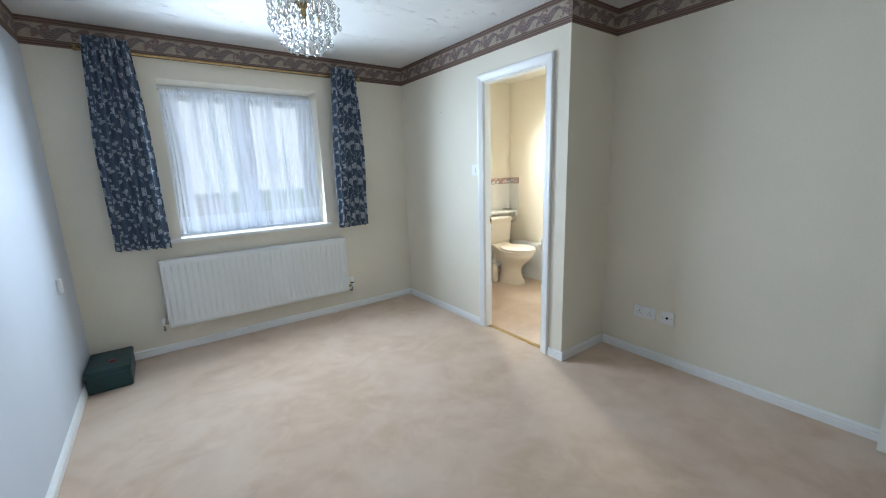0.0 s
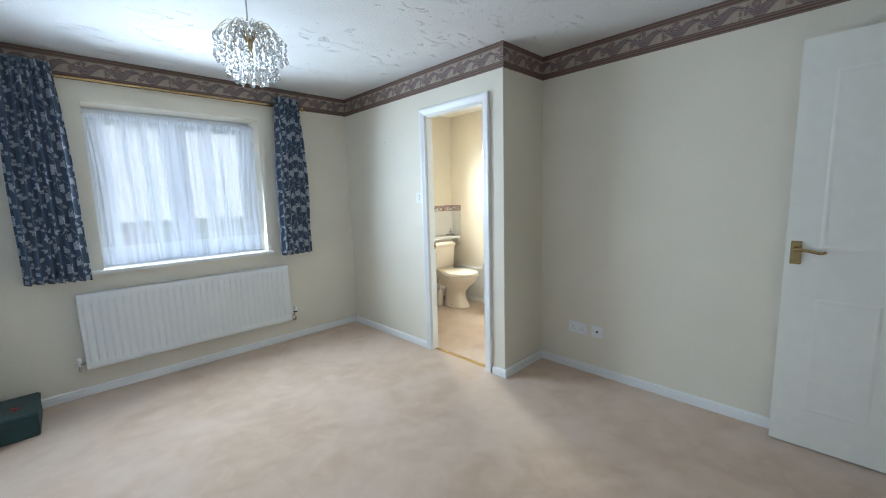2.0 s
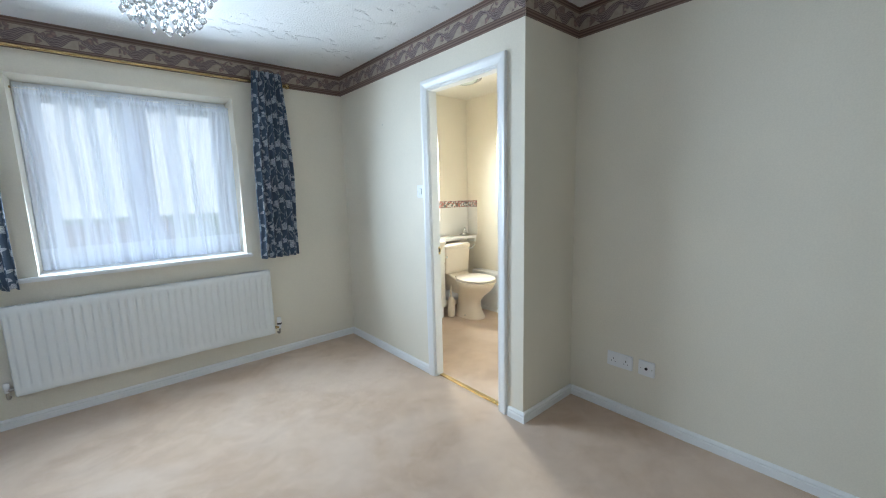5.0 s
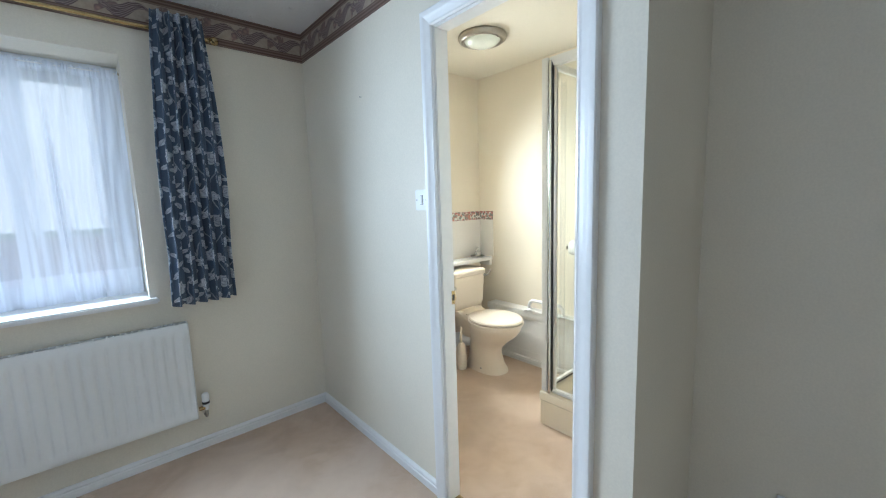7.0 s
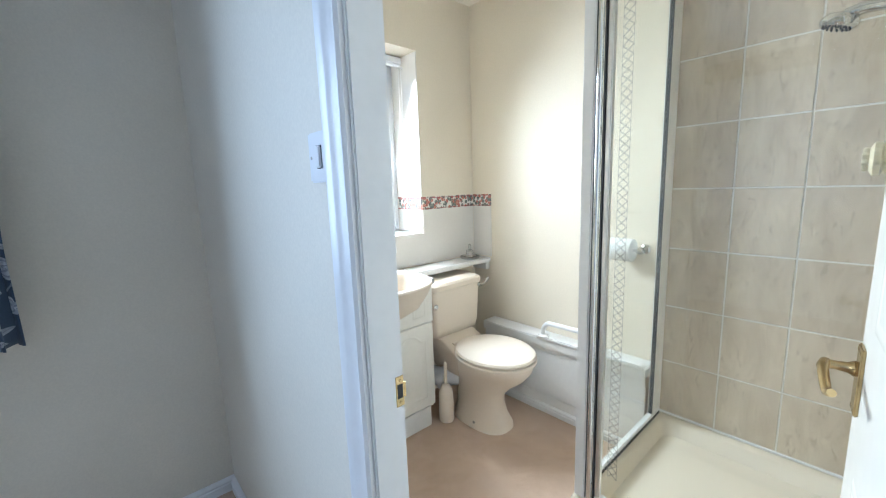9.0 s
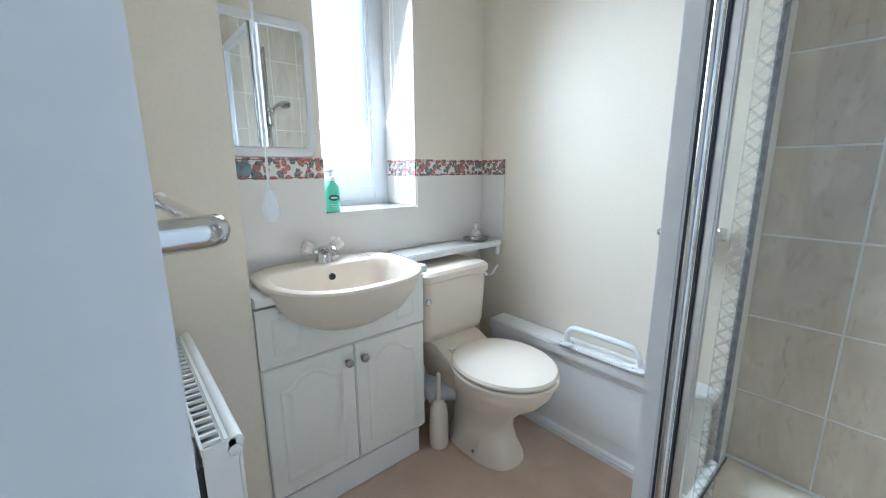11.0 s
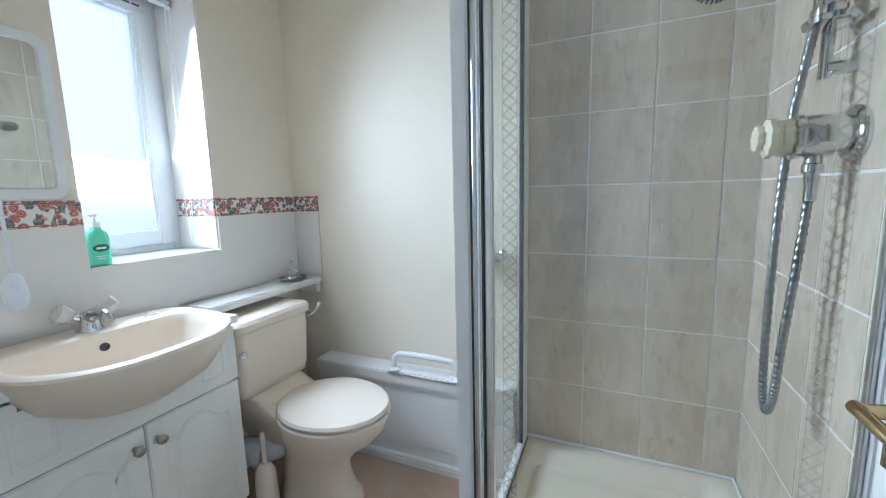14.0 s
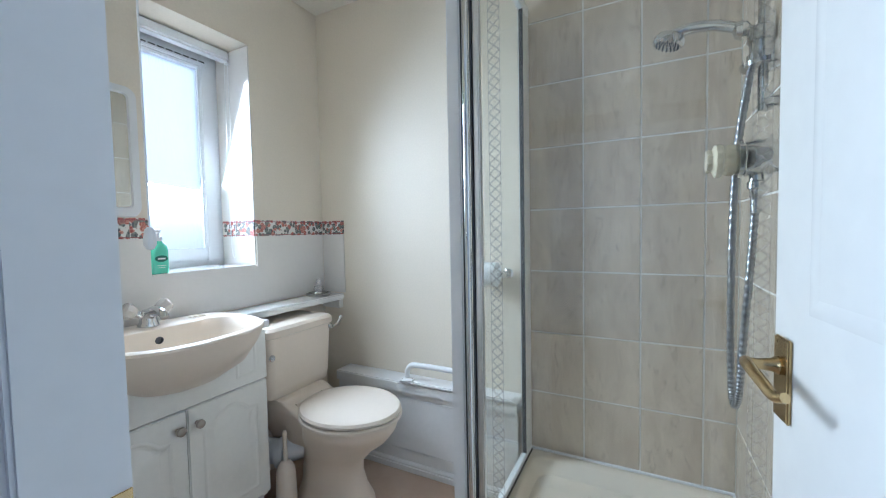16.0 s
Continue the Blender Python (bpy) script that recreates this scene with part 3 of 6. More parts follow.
solid("wall_south", wall_with_hole(WEST, EAST, 0.73, SOUTH, (2.03, 2.82, 0.0, 2.01)), M_WALL, "cream papered bedroom entrance wall", "wall")
landing = box(1.4, 1.5, -0.6, 0.73, -0.12, CEIL + 0.1)
box(3.05, 3.15, -0.6, 0.73, -0.12, CEIL + 0.1, bm=landing)
box(1.4, 3.15, -0.7, -0.6, -0.12, CEIL + 0.1, bm=landing)
solid("wall_landing", landing, M_WALL, "plain cream landing walls behind the bedroom door", "wall")
bm = box(-0.345, 2.468, -0.7, OUT, CEIL, CEIL + 0.1)
box(2.468, 3.15, -0.7, 3.16, CEIL, CEIL + 0.1, bm=bm)
solid("ceiling_bedroom", bm, M_CEIL, "white textured plaster bedroom ceiling", "ceiling")
solid("ceiling_bathroom", box(2.468, 4.10, 3.16, OUT, CEIL, CEIL + 0.1), M_BATHCEIL, "cream painted bathroom ceiling", "ceiling")
solid("floor_slab", box(-0.345, 4.10, -0.7, OUT, -0.2, -0.05), M_WALL, "concrete floor slab under the carpet", "floor")


def carpet():
    """Fitted carpet as one fine sheet with furniture dents and a few ripples."""
    x0, x1, y0, y1, step = -0.3, 4.05, -0.68, 5.2, 0.03
    nx, ny = int((x1 - x0) / step), int((y1 - y0) / step)
    dents = [(1.75, 2.45), (1.80, 2.42), (1.72, 2.50), (0.62, 2.85), (0.66, 2.90), (2.35, 2.30), (2.40, 2.34), (0.02, 3.30), (-0.05, 3.32), (0.72, 3.42), (0.80, 3.38), (1.62, 4.10), (1.05, 3.95)]
    verts, faces = [], []
    for j in range(ny + 1):
        for i in range(nx + 1):
            x, y = x0 + (x1 - x0) * i / nx, y0 + (y1 - y0) * j / ny
            z = 0.0025 * noise.noise((x * 2.2, y * 2.2, 0)) + 0.0012 * noise.noise((x * 8, y * 8, 4))
            for dx, dy in dents:
                z -= 0.007 * math.exp(-((x - dx) ** 2 + (y - dy) ** 2) / 0.0006)
            line = (y - 3.62) - 0.12 * (x - 0.15)
            if x < 0.42:
                z += 0.006 * math.exp(-(line / 0.02) ** 2)
            verts.append((x, y, min(z, 0.006)))
    for j in range(ny):
        for i in range(nx):
            a = j * (nx + 1) + i
            faces.append((a, a + 1, a + nx + 2, a + nx + 1))
    me = bpy.data.meshes.new("floor")
    me.from_pydata(verts, [], faces)
    for p in me.polygons:
        p.use_smooth = True
    ob = new("floor_carpet", me)
    me.materials.append(M_CARPET)
    tagged(ob, "worn beige pink fitted carpet with furniture dents", "carpet", kind="structure")


carpet()

BASE = [(0, -0.005), (0.017, -0.005), (0.017, 0.034), (0.013, 0.038), (0.013, 0.042), (0.015, 0.046), (0.012, 0.053), (0.006, 0.058), (0, 0.059)]


def baseboard(a, b, out, bm=None):
    return extrude_profile(BASE, (*a, 0), (*b, 0), out=(*out, 0), bm=bm)


T = 0.018
bm = baseboard((WEST, NORTH), (DIV, NORTH), (0, -1))
baseboard((DIV, NORTH - T), (DIV, 3.937), (-1, 0), bm)
baseboard((DIV, 3.217), (DIV, STUB - T), (-1, 0), bm)
baseboard((DIV, STUB), (EAST, STUB), (0, -1), bm)
baseboard((EAST, STUB - T), (EAST, SOUTH), (-1, 0), bm)
baseboard((WEST, SOUTH), (WEST, NORTH - T), (1, 0), bm)
baseboard((WEST + T, SOUTH), (1.96, SOUTH), (0, 1), bm)
solid("baseboard_bedroom", bm, M_WHITE, "white gloss moulded skirting board", "skirting")

# wallpaper border under the ceiling


def border_run(bm, a, b, out):
    uv = bm.loops.layers.uv.verify()
    a, b, o = Vector((*a, 0)), Vector((*b, 0)), Vector((*out, 0))
    d = (b - a).length
    prof = [(0.0, 0.0), (0.0035, 0.0), (0.0035, 0.165), (0.0, 0.165)]
    rings = [[bm.verts.new(p + o * q + Vector((0, 0, CEIL - 0.165 + h))) for q, h in prof] for p in (a, b)]
    for k in range(3):
        f = bm.faces.new((rings[0][k], rings[0][k + 1], rings[1][k + 1], rings[1][k]))
        for lp, (u, h) in zip(f.loops, ((0, prof[k][1]), (0, prof[k + 1][1]), (d, prof[k + 1][1]), (d, prof[k][1]))):
            lp[uv].uv = (u, h)


bm = bmesh.new()
E3 = 0.0035
border_run(bm, (WEST, NORTH), (DIV, NORTH), (0, -1))
border_run(bm, (DIV, NORTH - E3), (DIV, STUB - E3), (-1, 0))
border_run(bm, (DIV, STUB), (EAST, STUB), (0, -1))
border_run(bm, (EAST, STUB - E3), (EAST, SOUTH), (-1, 0))
border_run(bm, (EAST - E3, SOUTH), (WEST, SOUTH), (0, 1))
border_run(bm, (WEST, SOUTH + E3), (WEST, NORTH - E3), (1, 0))
solid("wallpaper_border", bm, M_BORDER, "brown and cream acanthus scroll wallpaper border", "wallpaper border")

# ---- bathroom doorway ----
ARCH = [(0, 0), (0.011, 0), (0.016, 0.006), (0.014, 0.016), (0.017, 0.022), (0.019, 0.036), (0.022, 0.042), (0.022, 0.056), (0.018, 0.061), (0, 0.061)]


def doorway():
    t = thing("door_frame", (DIV, 3.575, 0), "white gloss moulded frame of the bathroom doorway", "door frame", kind="structure")
    x0, x1 = DIV - 0.004, DIVB + 0.006
    part("lining", box(x0, x1, DOOR_Y0 - 0.03, DOOR_Y0, 0, DOOR_Z + 0.03, 0.003), M_WHITE, t)
    part("lining", box(x0, x1, DOOR_Y1, DOOR_Y1 + 0.03, 0, DOOR_Z + 0.03, 0.003), M_WHITE, t)
    part("lining", box(x0, x1, DOOR_Y0, DOOR_Y1, DOOR_Z, DOOR_Z + 0.03, 0.003), M_WHITE, t)
    for xf, o in ((DIV, -1), (DIVB, 0.4)):
        a, b = DOOR_Y0 - 0.008, DOOR_Y1 + 0.008
        top = DOOR_Z + 0.008
        for side in (0, 1):
            y, s = (a, -1) if side == 0 else (b, 1)
            bm = bmesh.new()
            rings = []
            for z, ext in ((0.0, 0.0), (top, 1.0)):
                rings.append([bm.verts.new((xf + o * q, y + s * h, z + (h if ext else 0))) for q, h in ARCH])
            skin(bm, rings)
            part("architrave", bm, M_WHITE, t)
        bm = bmesh.new()
        rings = [[bm.verts.new((xf + o * q, (a - h) if k == 0 else (b + h), top + h)) for q, h in ARCH] for k in (0, 1)]
        skin(bm, rings)
        part("architrave", bm, M_WHITE, t)
    plate = part("strike_plate", box(2.4850, 2.5015, DOOR_Y1 - 0.0012, DOOR_Y1 + 0.001, 0.882, 0.938, 0.0004), M_BRASS, t, "brass strike plate")
    part("latch_hole", box(2.4880, 2.4990, DOOR_Y1 - 0.0018, DOOR_Y1 - 0.0010, 0.897, 0.923), M_BLACK, plate)
    part("strike_lip", box(2.5017, 2.5060, DOOR_Y1 - 0.0012, DOOR_Y1 + 0.001, 0.896, 0.924, 0.0004), M_BRASS, plate)
    for z in (0.8895, 0.9305):
        part("screw", lathe([(0.0022, -0.0015), (0.0015, -0.0024), (0.0, -0.0025)], (2.4935, DOOR_Y1, z), 10, axis="Y"), M_BRASS, plate)
    for z in (0.27, 1.12, 1.76):
        part("hinge", box(2.470, 2.498, DOOR_Y0 - 0.001, DOOR_Y0 + 0.003, z, z + 0.075, 0.001), M_BRASS, t, "brass butt hinge")


doorway()
bm = box(2.462, 2.497, DOOR_Y0, DOOR_Y1, 0.0, 0.008, 0.003)
solid("threshold_strip", bm, M_BRASS, "brass carpet threshold strip in the doorway", "threshold")


def lever_handle(parent, c, out, along, up_h=0.115, w=0.042):
    """Brass lever on a rectangular back plate; c is the plate's centre on the door face."""
    c, out, along = Vector(c), Vector(out), Vector(along)
    z = Vector((0, 0, 1))

    def bx(a0, a1, o0, o1, z0, z1, r):
        bm = box(a0, a1, o0, o1, z0, z1, r)
        m = Matrix((along, out, z)).transposed().to_4x4()
        m.translation = c
        bmesh.ops.transform(bm, matrix=m, verts=bm.verts[:])
        return bm

    h = part("handle", bx(-w / 2, w / 2, 0, 0.006, -up_h / 2, up_h / 2, 0.002), M_BRASS, parent, "worn brass lever handle on a back plate")
    part("collar", lathe_dir([(0.012, 0.004), (0.013, 0.010), (0.009, 0.016), (0.0075, 0.03), (0.0075, 0.045)], c + z * 0.018, out), M_BRASS, h)
    pts = smooth_path([c + z * 0.018 + out * 0.043 - along * 0.006, c + z * 0.019 + out * 0.047 + along * 0.02, c + z * 0.012 + out * 0.046 + along * 0.06,
                       c + z * 0.006 + out * 0.044 + along * 0.09, c + z * 0.012 + out * 0.040 + along * 0.108], 6)
    k = len(pts)
    part("lever", tube(pts, 0.008, 10, radii=[0.0085 - 0.0025 * i / k for i in range(k)]), M_BRASS, h)
    for sa in (-1, 1):
        for sz in (-1, 1):
            part("screw", lathe_dir([(0.0035, 0.005), (0.0035, 0.0065), (0.001, 0.0072)], c + along * sa * (w / 2 - 0.008) + z * sz * (up_h / 2 - 0.008), out, 8), M_BRASS, h)


def lathe_dir(profile, c, d, n=16):
    bm = lathe(profile, (0, 0, 0), n)
    q = Vector((0, 0, 1)).rotation_difference(Vector(d)).to_matrix().to_4x4()
    q.translation = c
    bmesh.ops.transform(bm, matrix=q, verts=bm.verts[:])
    return bm


def panel_door(name, base, length, height, label, handles):
    """Moulded door leaf: built along +x, faces at y = +-0.0175, hinge at x = 0; then placed."""
    t = thing(name, (0, 0, 0), label, "door", kind="structure")
    th = 0.0175
    bm = box(0, length, -th, th, 0.006, height, 0.002)
    part("leaf", bm, M_DOOR, t)
    cols = ((0.10 * length / 0.76 + 0.02, length / 2 - 0.035), (length / 2 + 0.035, length - 0.10 * length / 0.76 - 0.02))
    rows = ((0.20, 0.78), (1.02, 1.84))
    for s in (-1, 1):
        for c0, c1 in cols:
            for r0, r1 in rows:
                # raised bead round a sunk field
                bm = bmesh.new()
                prof = [(0.0, 0.0), (0.006, 0.0010), (0.014, 0.0010), (0.022, 0.0001)]
                for (xa, za, xb, zb) in ((c0, r0, c1, r0), (c1, r0, c1, r1), (c1, r1, c0, r1), (c0, r1, c0, r0)):
                    mx, mz = (c0 + c1) / 2, (r0 + r1) / 2
                    rings = []
                    for x, z in ((xa, za), (xb, zb)):
                        sx, sz = (1 if x < mx else -1), (1 if z < mz else -1)
                        rings.append([bm.verts.new((x + sx * q, s * (th + o), z + sz * q)) for q, o in prof])
                    skin(bm, rings, caps=False, closed=False)
                part("panel_moulding", bm, M_DOOR, t)
    for x, along, s, hz in handles:
        lever_handle(t, (x, s * th, hz), (0, s, 0), (along, 0, 0))
    return t


d = panel_door("door_1", (0, 0, 0), 0.765, 1.995, "open white painted panelled bedroom door with brass lever", ((0.725, -1, 1, 1.0), (0.725, -1, -1, 1.0)))
d.matrix_world = pose(2.832, 0.895, 0.004, 0, 0, 90.0)
d = panel_door("door_2", (0, 0, 0), 0.562, 1.962, "open white painted bathroom door with brass lever", ((0.527, -1, 1, 0.92), (0.527, -1, -1, 0.92)))
d.matrix_world = pose(2.508, 3.266, 0.006, 0, 0, 6.2)
t = thing("entrance_door_frame", (2.425, 0.80, 0), "white gloss frame of the bedroom entrance doorway", "door frame", kind="structure")
part("lining", box(2.03, 2.05, 0.726, 0.856, 0, 2.01, 0.003), M_WHITE, t)
part("lining", box(2.80, 2.82, 0.726, 0.856, 0, 2.01, 0.003), M_WHITE, t)
part("lining", box(2.05, 2.80, 0.726, 0.856, 1.99, 2.01, 0.003), M_WHITE, t)
part("architrave", box(1.975, 2.035, SOUTH, 0.868, 0, 2.06, 0.005), M_WHITE, t)
part("architrave", box(2.035, 2.815, SOUTH, 0.868, 2.0, 2.06, 0.005), M_WHITE, t)

# ---- bedroom window ----


def casement_window(name, rect, y, mullions, label, pane_mat, f=0.055, w=0.05):
    x0, x1, z0, z1 = rect
    t = thing(name, ((x0 + x1) / 2, y, z0), label, "window", kind="structure")

    def ring(nm, a, b, c, d, w, ya, yb, parent):
        bm = box(a, a + w, ya, yb, c, d, 0.004)
        box(b - w, b, ya, yb, c, d, 0.004, bm=bm)
        box(a + w, b - w, ya, yb, c, c + w, 0.004, bm=bm)
        box(a + w, b - w, ya, yb, d - w, d, 0.004, bm=bm)
        return part(nm, bm, M_UPVC, parent)

    ring("window_frame", x0, x1, z0, z1, f, y, y + 0.06, t)
    edges = [x0 + f] + mullions + [x1 - f]
    for i, (a, b) in enumerate(zip(edges, edges[1:])):
        aa, bb = a + (0.02 if i else 0.0), b - (0.02 if i < len(edges) - 2 else 0.0)
        sash = ring("casement", aa, bb, z0 + f, z1 - f, w, y - 0.012, y + 0.045, t)
        part("pane", box(aa + w - 0.005, bb - w + 0.005, y + 0.014, y + 0.020, z0 + f + w - 0.005, z1 - f - w + 0.005), pane_mat, sash).visible_shadow = False
        bead = bmesh.new()
        box(aa + w, aa + w + 0.008, y - 0.004, y + 0.012, z0 + f + w, z1 - f - w, bm=bead)
        box(bb - w - 0.008, bb - w, y - 0.004, y + 0.012, z0 + f + w, z1 - f - w, bm=bead)
        part("glazing_bead", bead, M_UPVC, sash)
    for m in mullions:
        part("mullion", box(m - 0.02, m + 0.02, y, y + 0.06, z0 + f, z1 - f, 0.003), M_UPVC, t)
    return t


w1 = casement_window("window_1", WIN, 5.345, [0.985], "white plastic two casement bedroom window", M_PANE)
hl = part("window_handle", box(0.955, 0.975, 5.305, 5.333, 1.30, 1.42, 0.006), M_UPVC, w1)
solid("sill_bedroom", box(0.335, 1.602, 5.062, NORTH - 0.001, 0.850, 0.876, 0.007, bm=box(WIN[0], WIN[1], NORTH - 0.001, 5.345, 0.853, 0.876)), M_WHITE, "white gloss painted window board", "window sill")


def net_curtain():
    t = thing("net_curtain", (1.0, 5.24, 0.885), "sheer white net curtain gathered on a wire", "net curtain")
    bm = bmesh.new()
    uv = bm.loops.layers.uv.verify()
    x0, x1, z0, z1, nu, nv = 0.44, 1.556, 0.887, 1.985, 420, 26
    grid = []
    for j in range(nv + 1):
        v = j / nv
        z = z0 + (z1 - z0) * v
        row = []
        for i in range(nu + 1):
            u = i / nu
            top = max(0.0, (v - 0.93) / 0.07)
            ph = u * 2 * math.pi
            y = 5.24 + 0.012 * math.sin(ph * 23 + 2.5 * noise.noise((u * 6, v * 1.4, 0)) * 3) * (0.35 + 0.65 * noise.noise((u * 9, v * 0.6, 3)) ** 2 * 3)
            y += 0.010 * math.sin(ph * 7 + 3 * noise.noise((u * 3, v * 0.8, 7)))
            y += top * 0.006 * math.sin(ph * 70)
            y += (1 - v) * 0.015 * noise.noise((u * 4, 0, 9))
            row.append(bm.verts.new((x0 + (x1 - x0) * u + 0.006 * math.sin(ph * 11 + v * 2), y, z + (0.004 * math.sin(ph * 41) if v > 0.99 else 0))))
        grid.append(row)
    for j in range(nv):
        for i in range(nu):
            f = bm.faces.new((grid[j][i], grid[j][i + 1], grid[j + 1][i + 1], grid[j + 1][i]))
            for lp in f.loops:
                co = lp.vert.co
                lp[uv].uv = (co.x - x0, co.z - z0)
    part("voile", bm, M_NET, t)
    part("wire", tube([(0.43, 5.24, 1.972), (1.565, 5.24, 1.972)], 0.003, 8), M_PLASTIC, t)
    for x in (0.432, 1.562):
        part("hook", lathe([(0.005, 0), (0.005, 0.01), (0.002, 0.012)], (x, 5.24, 1.968), 10), M_BRASS, t)


net_curtain()


def curtain(tx0, tx1, bx0, bx1, seed, folds, lean):
    """Hanging floral curtain; folds run down the cloth and loosen towards the hem."""
    t = thing("curtain", ((bx0 + bx1) / 2, 5.02, 0.84), "blue cotton curtain with pale grey roses hanging from the pole", "curtain", "pair of curtains")
    bm = bmesh.new()
    uv = bm.loops.layers.uv.verify()
    nu, nv, z0, z1 = 140, 44, 0.838, 2.225
    grid = []
    for j in range(nv + 1):
        v = j / nv
        z = z1 + (z0 - z1) * v
        mid = 1.0 + 0.10 * math.sin(min(v * 1.25, 1) * math.pi)
        row = []
        for i in range(nu + 1):
            u = i / nu
            a, b = tx0 + (bx0 - tx0) * v ** 0.85, tx1 + (bx1 - tx1) * v ** 0.85
            c, h = (a + b) / 2, (b - a) / 2 * mid
            ph = u * folds * 2 * math.pi + 0.7 * noise.noise((u * 3, v * 1.2, seed))
            amp = 0.033 - 0.005 * v + 0.008 * noise.noise((u * 5, v * 2, seed + 3))
            x = c + h * (2 * u - 1) + 0.010 * math.sin(ph * 2) + 0.006 * noise.noise((u * 2, v * 4, seed + 5))
            y = 5.006 + amp * math.sin(ph) - 0.006 * v
            if v < 0.08:
                y = 5.006 + (y - 5.006) * (0.75 + 0.25 * v / 0.08)
            y = min(y, 5.045)
            row.append(bm.verts.new((x, y, z + 0.006 * math.sin(ph + 1) * (v > 0.98) - 0.012 * lean * (2 * u - 1) * v)))
        grid.append(row)
    width = 0.74
    for j in range(nv):
        for i in range(nu):
            f = bm.faces.new((grid[j][i], grid[j][i + 1], grid[j + 1][i + 1], grid[j + 1][i]))
            for lp, (di, dj) in zip(f.loops, ((0, 0), (1, 0), (1, 1), (0, 1))):
                lp[uv].uv = (seed + width * (i + di) / nu, (z1 - z0) * (1 - (j + dj) / nv))
    ob = part("cloth", bm, M_CURTAIN, t)
    s = ob.modifiers.new("thickness", "SOLIDIFY")
    s.thickness = 0.003
    return t


curtain(0.072, 0.305, 0.030, 0.362, 0.3, 6.5, 0.6)
curtain(1.695, 1.905, 1.640, 1.935, 5.2, 5.5, -0.3)

t = thing("curtain_pole", (1.0, 5.03, 2.162), "thin brass curtain pole with ball finials over the window", "curtain pole")
part("pole", tube([(0.06, 5.062, 2.160), (1.93, 5.062, 2.160)], 0.009, 14), M_BRASS, t)
for x, s in ((0.06, -1), (1.93, 1)):
    part("finial", lathe([(0.011, 0), (0.014, s * 0.006), (0.009, s * 0.011), (0.017, s * 0.02), (0.021, s * 0.032), (0.016, s * 0.044), (0.004, s * 0.05)], (x, 5.062, 2.160), 16, axis="X"), M_BRASS, t)
for x in (0.10, 1.90):
    part("bracket", tube([(x, 5.062, 2.160), (x, 5.085, 2.157), (x, NORTH, 2.155)], 0.006, 10), M_BRASS, t)

# ---- radiators ----


def radiator(name, x0, x1, y_wall, z0, z1, ribs, label, depth=0.075):
    """Pressed-steel panel radiator along x, fixed to a wall at y_wall and facing -y."""
    t = thing(name, ((x0 + x1) / 2, y_wall, z0), label, "radiator")
    yf = y_wall - depth
    bm = bmesh.new()
    n = ribs * 8
    lev = [(z0, 0.006, 0), (z0 + 0.018, 0.0, 0), (z0 + 0.045, 0.0, 0), (z0 + 0.065, 0.0, 1), (z1 - 0.065, 0.0, 1), (z1 - 0.045, 0.0, 0), (z1 - 0.015, 0.0, 0), (z1, 0.008, 0)]
    rows = []
    for z, back, groove in lev:
        row = []
        for i in range(n + 1):
            u = i / n
            k = (i % 8) / 8
            dip = 0.011 * max(0.0, math.sin(math.pi * min(1, max(0, (k - 0.28) / 0.44)))) if groove else 0.0
            edge = 0.006 if i in (0, n) else 0.0
            row.append(bm.verts.new((x0 + (x1 - x0) * u, yf + back + dip + edge, z)))
        rows.append(row)
    for r0, r1 in zip(rows, rows[1:]):
        for i in range(n):
            bm.faces.new((r0[i], r0[i + 1], r1[i + 1], r1[i]))
    part("front_panel", bm, M_RAD, t)
    part("back_panel", box(x0 + 0.002, x1 - 0.002, yf + 0.012, yf + 0.026, z0, z1 - 0.002, 0.004), M_RAD, t)
    for x in (x0, x1 - 0.004):
        part("side_panel", box(x, x + 0.004, yf + 0.006, yf + 0.055, z0 + 0.004, z1 - 0.001, 0.0015), M_RAD, t)
    grille = bmesh.new()
    k = int((x1 - x0) / 0.024)
    for i in range(k):
        x = x0 + 0.012 + i * (x1 - x0 - 0.024) / k
        box(x, x + 0.006, yf + 0.026, yf + 0.054, z1 - 0.006, z1 - 0.001, bm=grille)
    box(x0, x1, yf + 0.052, yf + 0.056, z1 - 0.012, z1 - 0.0005, bm=grille)
    part("top_grille", grille, M_RAD, t)
    for x in (x0 + 0.14, x1 - 0.16):
        part("bracket", box(x, x + 0.03, yf + 0.05, y_wall - 0.001, z0 + 0.1, z1 - 0.06), M_RAD, t)
    return t, yf


r, yf = radiator("radiator", 0.257, 1.705, NORTH, 0.203, 0.729, 33, "long white ribbed panel radiator under the bedroom window")
yv = yf + 0.02
v = part("valve", lathe([(0.012, 0), (0.012, 0.02), (0.017, 0.022), (0.017, 0.03), (0.012, 0.034), (0.016, 0.04), (0.018, 0.06), (0.017, 0.085), (0.012, 0.092)], (1.745, yv, 0.235), 18), M_PLASTIC, r, "white radiator valve")
part("nut", tube([(1.712, yv, 0.248), (1.745, yv, 0.248)], 0.011, 8), M_BRASS, v)
part("black_collar", lathe([(0.0185, 0), (0.0185, 0.012)], (1.745, yv, 0.270), 18), M_BLACK, v)
part("tail_pipe", tube(smooth_path([(1.745, yv, 0.24), (1.745, yv, 0.205), (1.745, yv + 0.02, 0.19), (1.745, NORTH, 0.188)], 5), 0.0075, 12), M_STEEL, v)
v = part("lockshield_valve", lathe([(0.011, 0), (0.011, 0.02), (0.014, 0.024), (0.014, 0.05), (0.010, 0.056)], (0.226, yv, 0.235), 16), M_PLASTIC, r)
part("nut", tube([(0.226, yv, 0.248), (0.259, yv, 0.248)], 0.011, 8), M_STEEL, v)
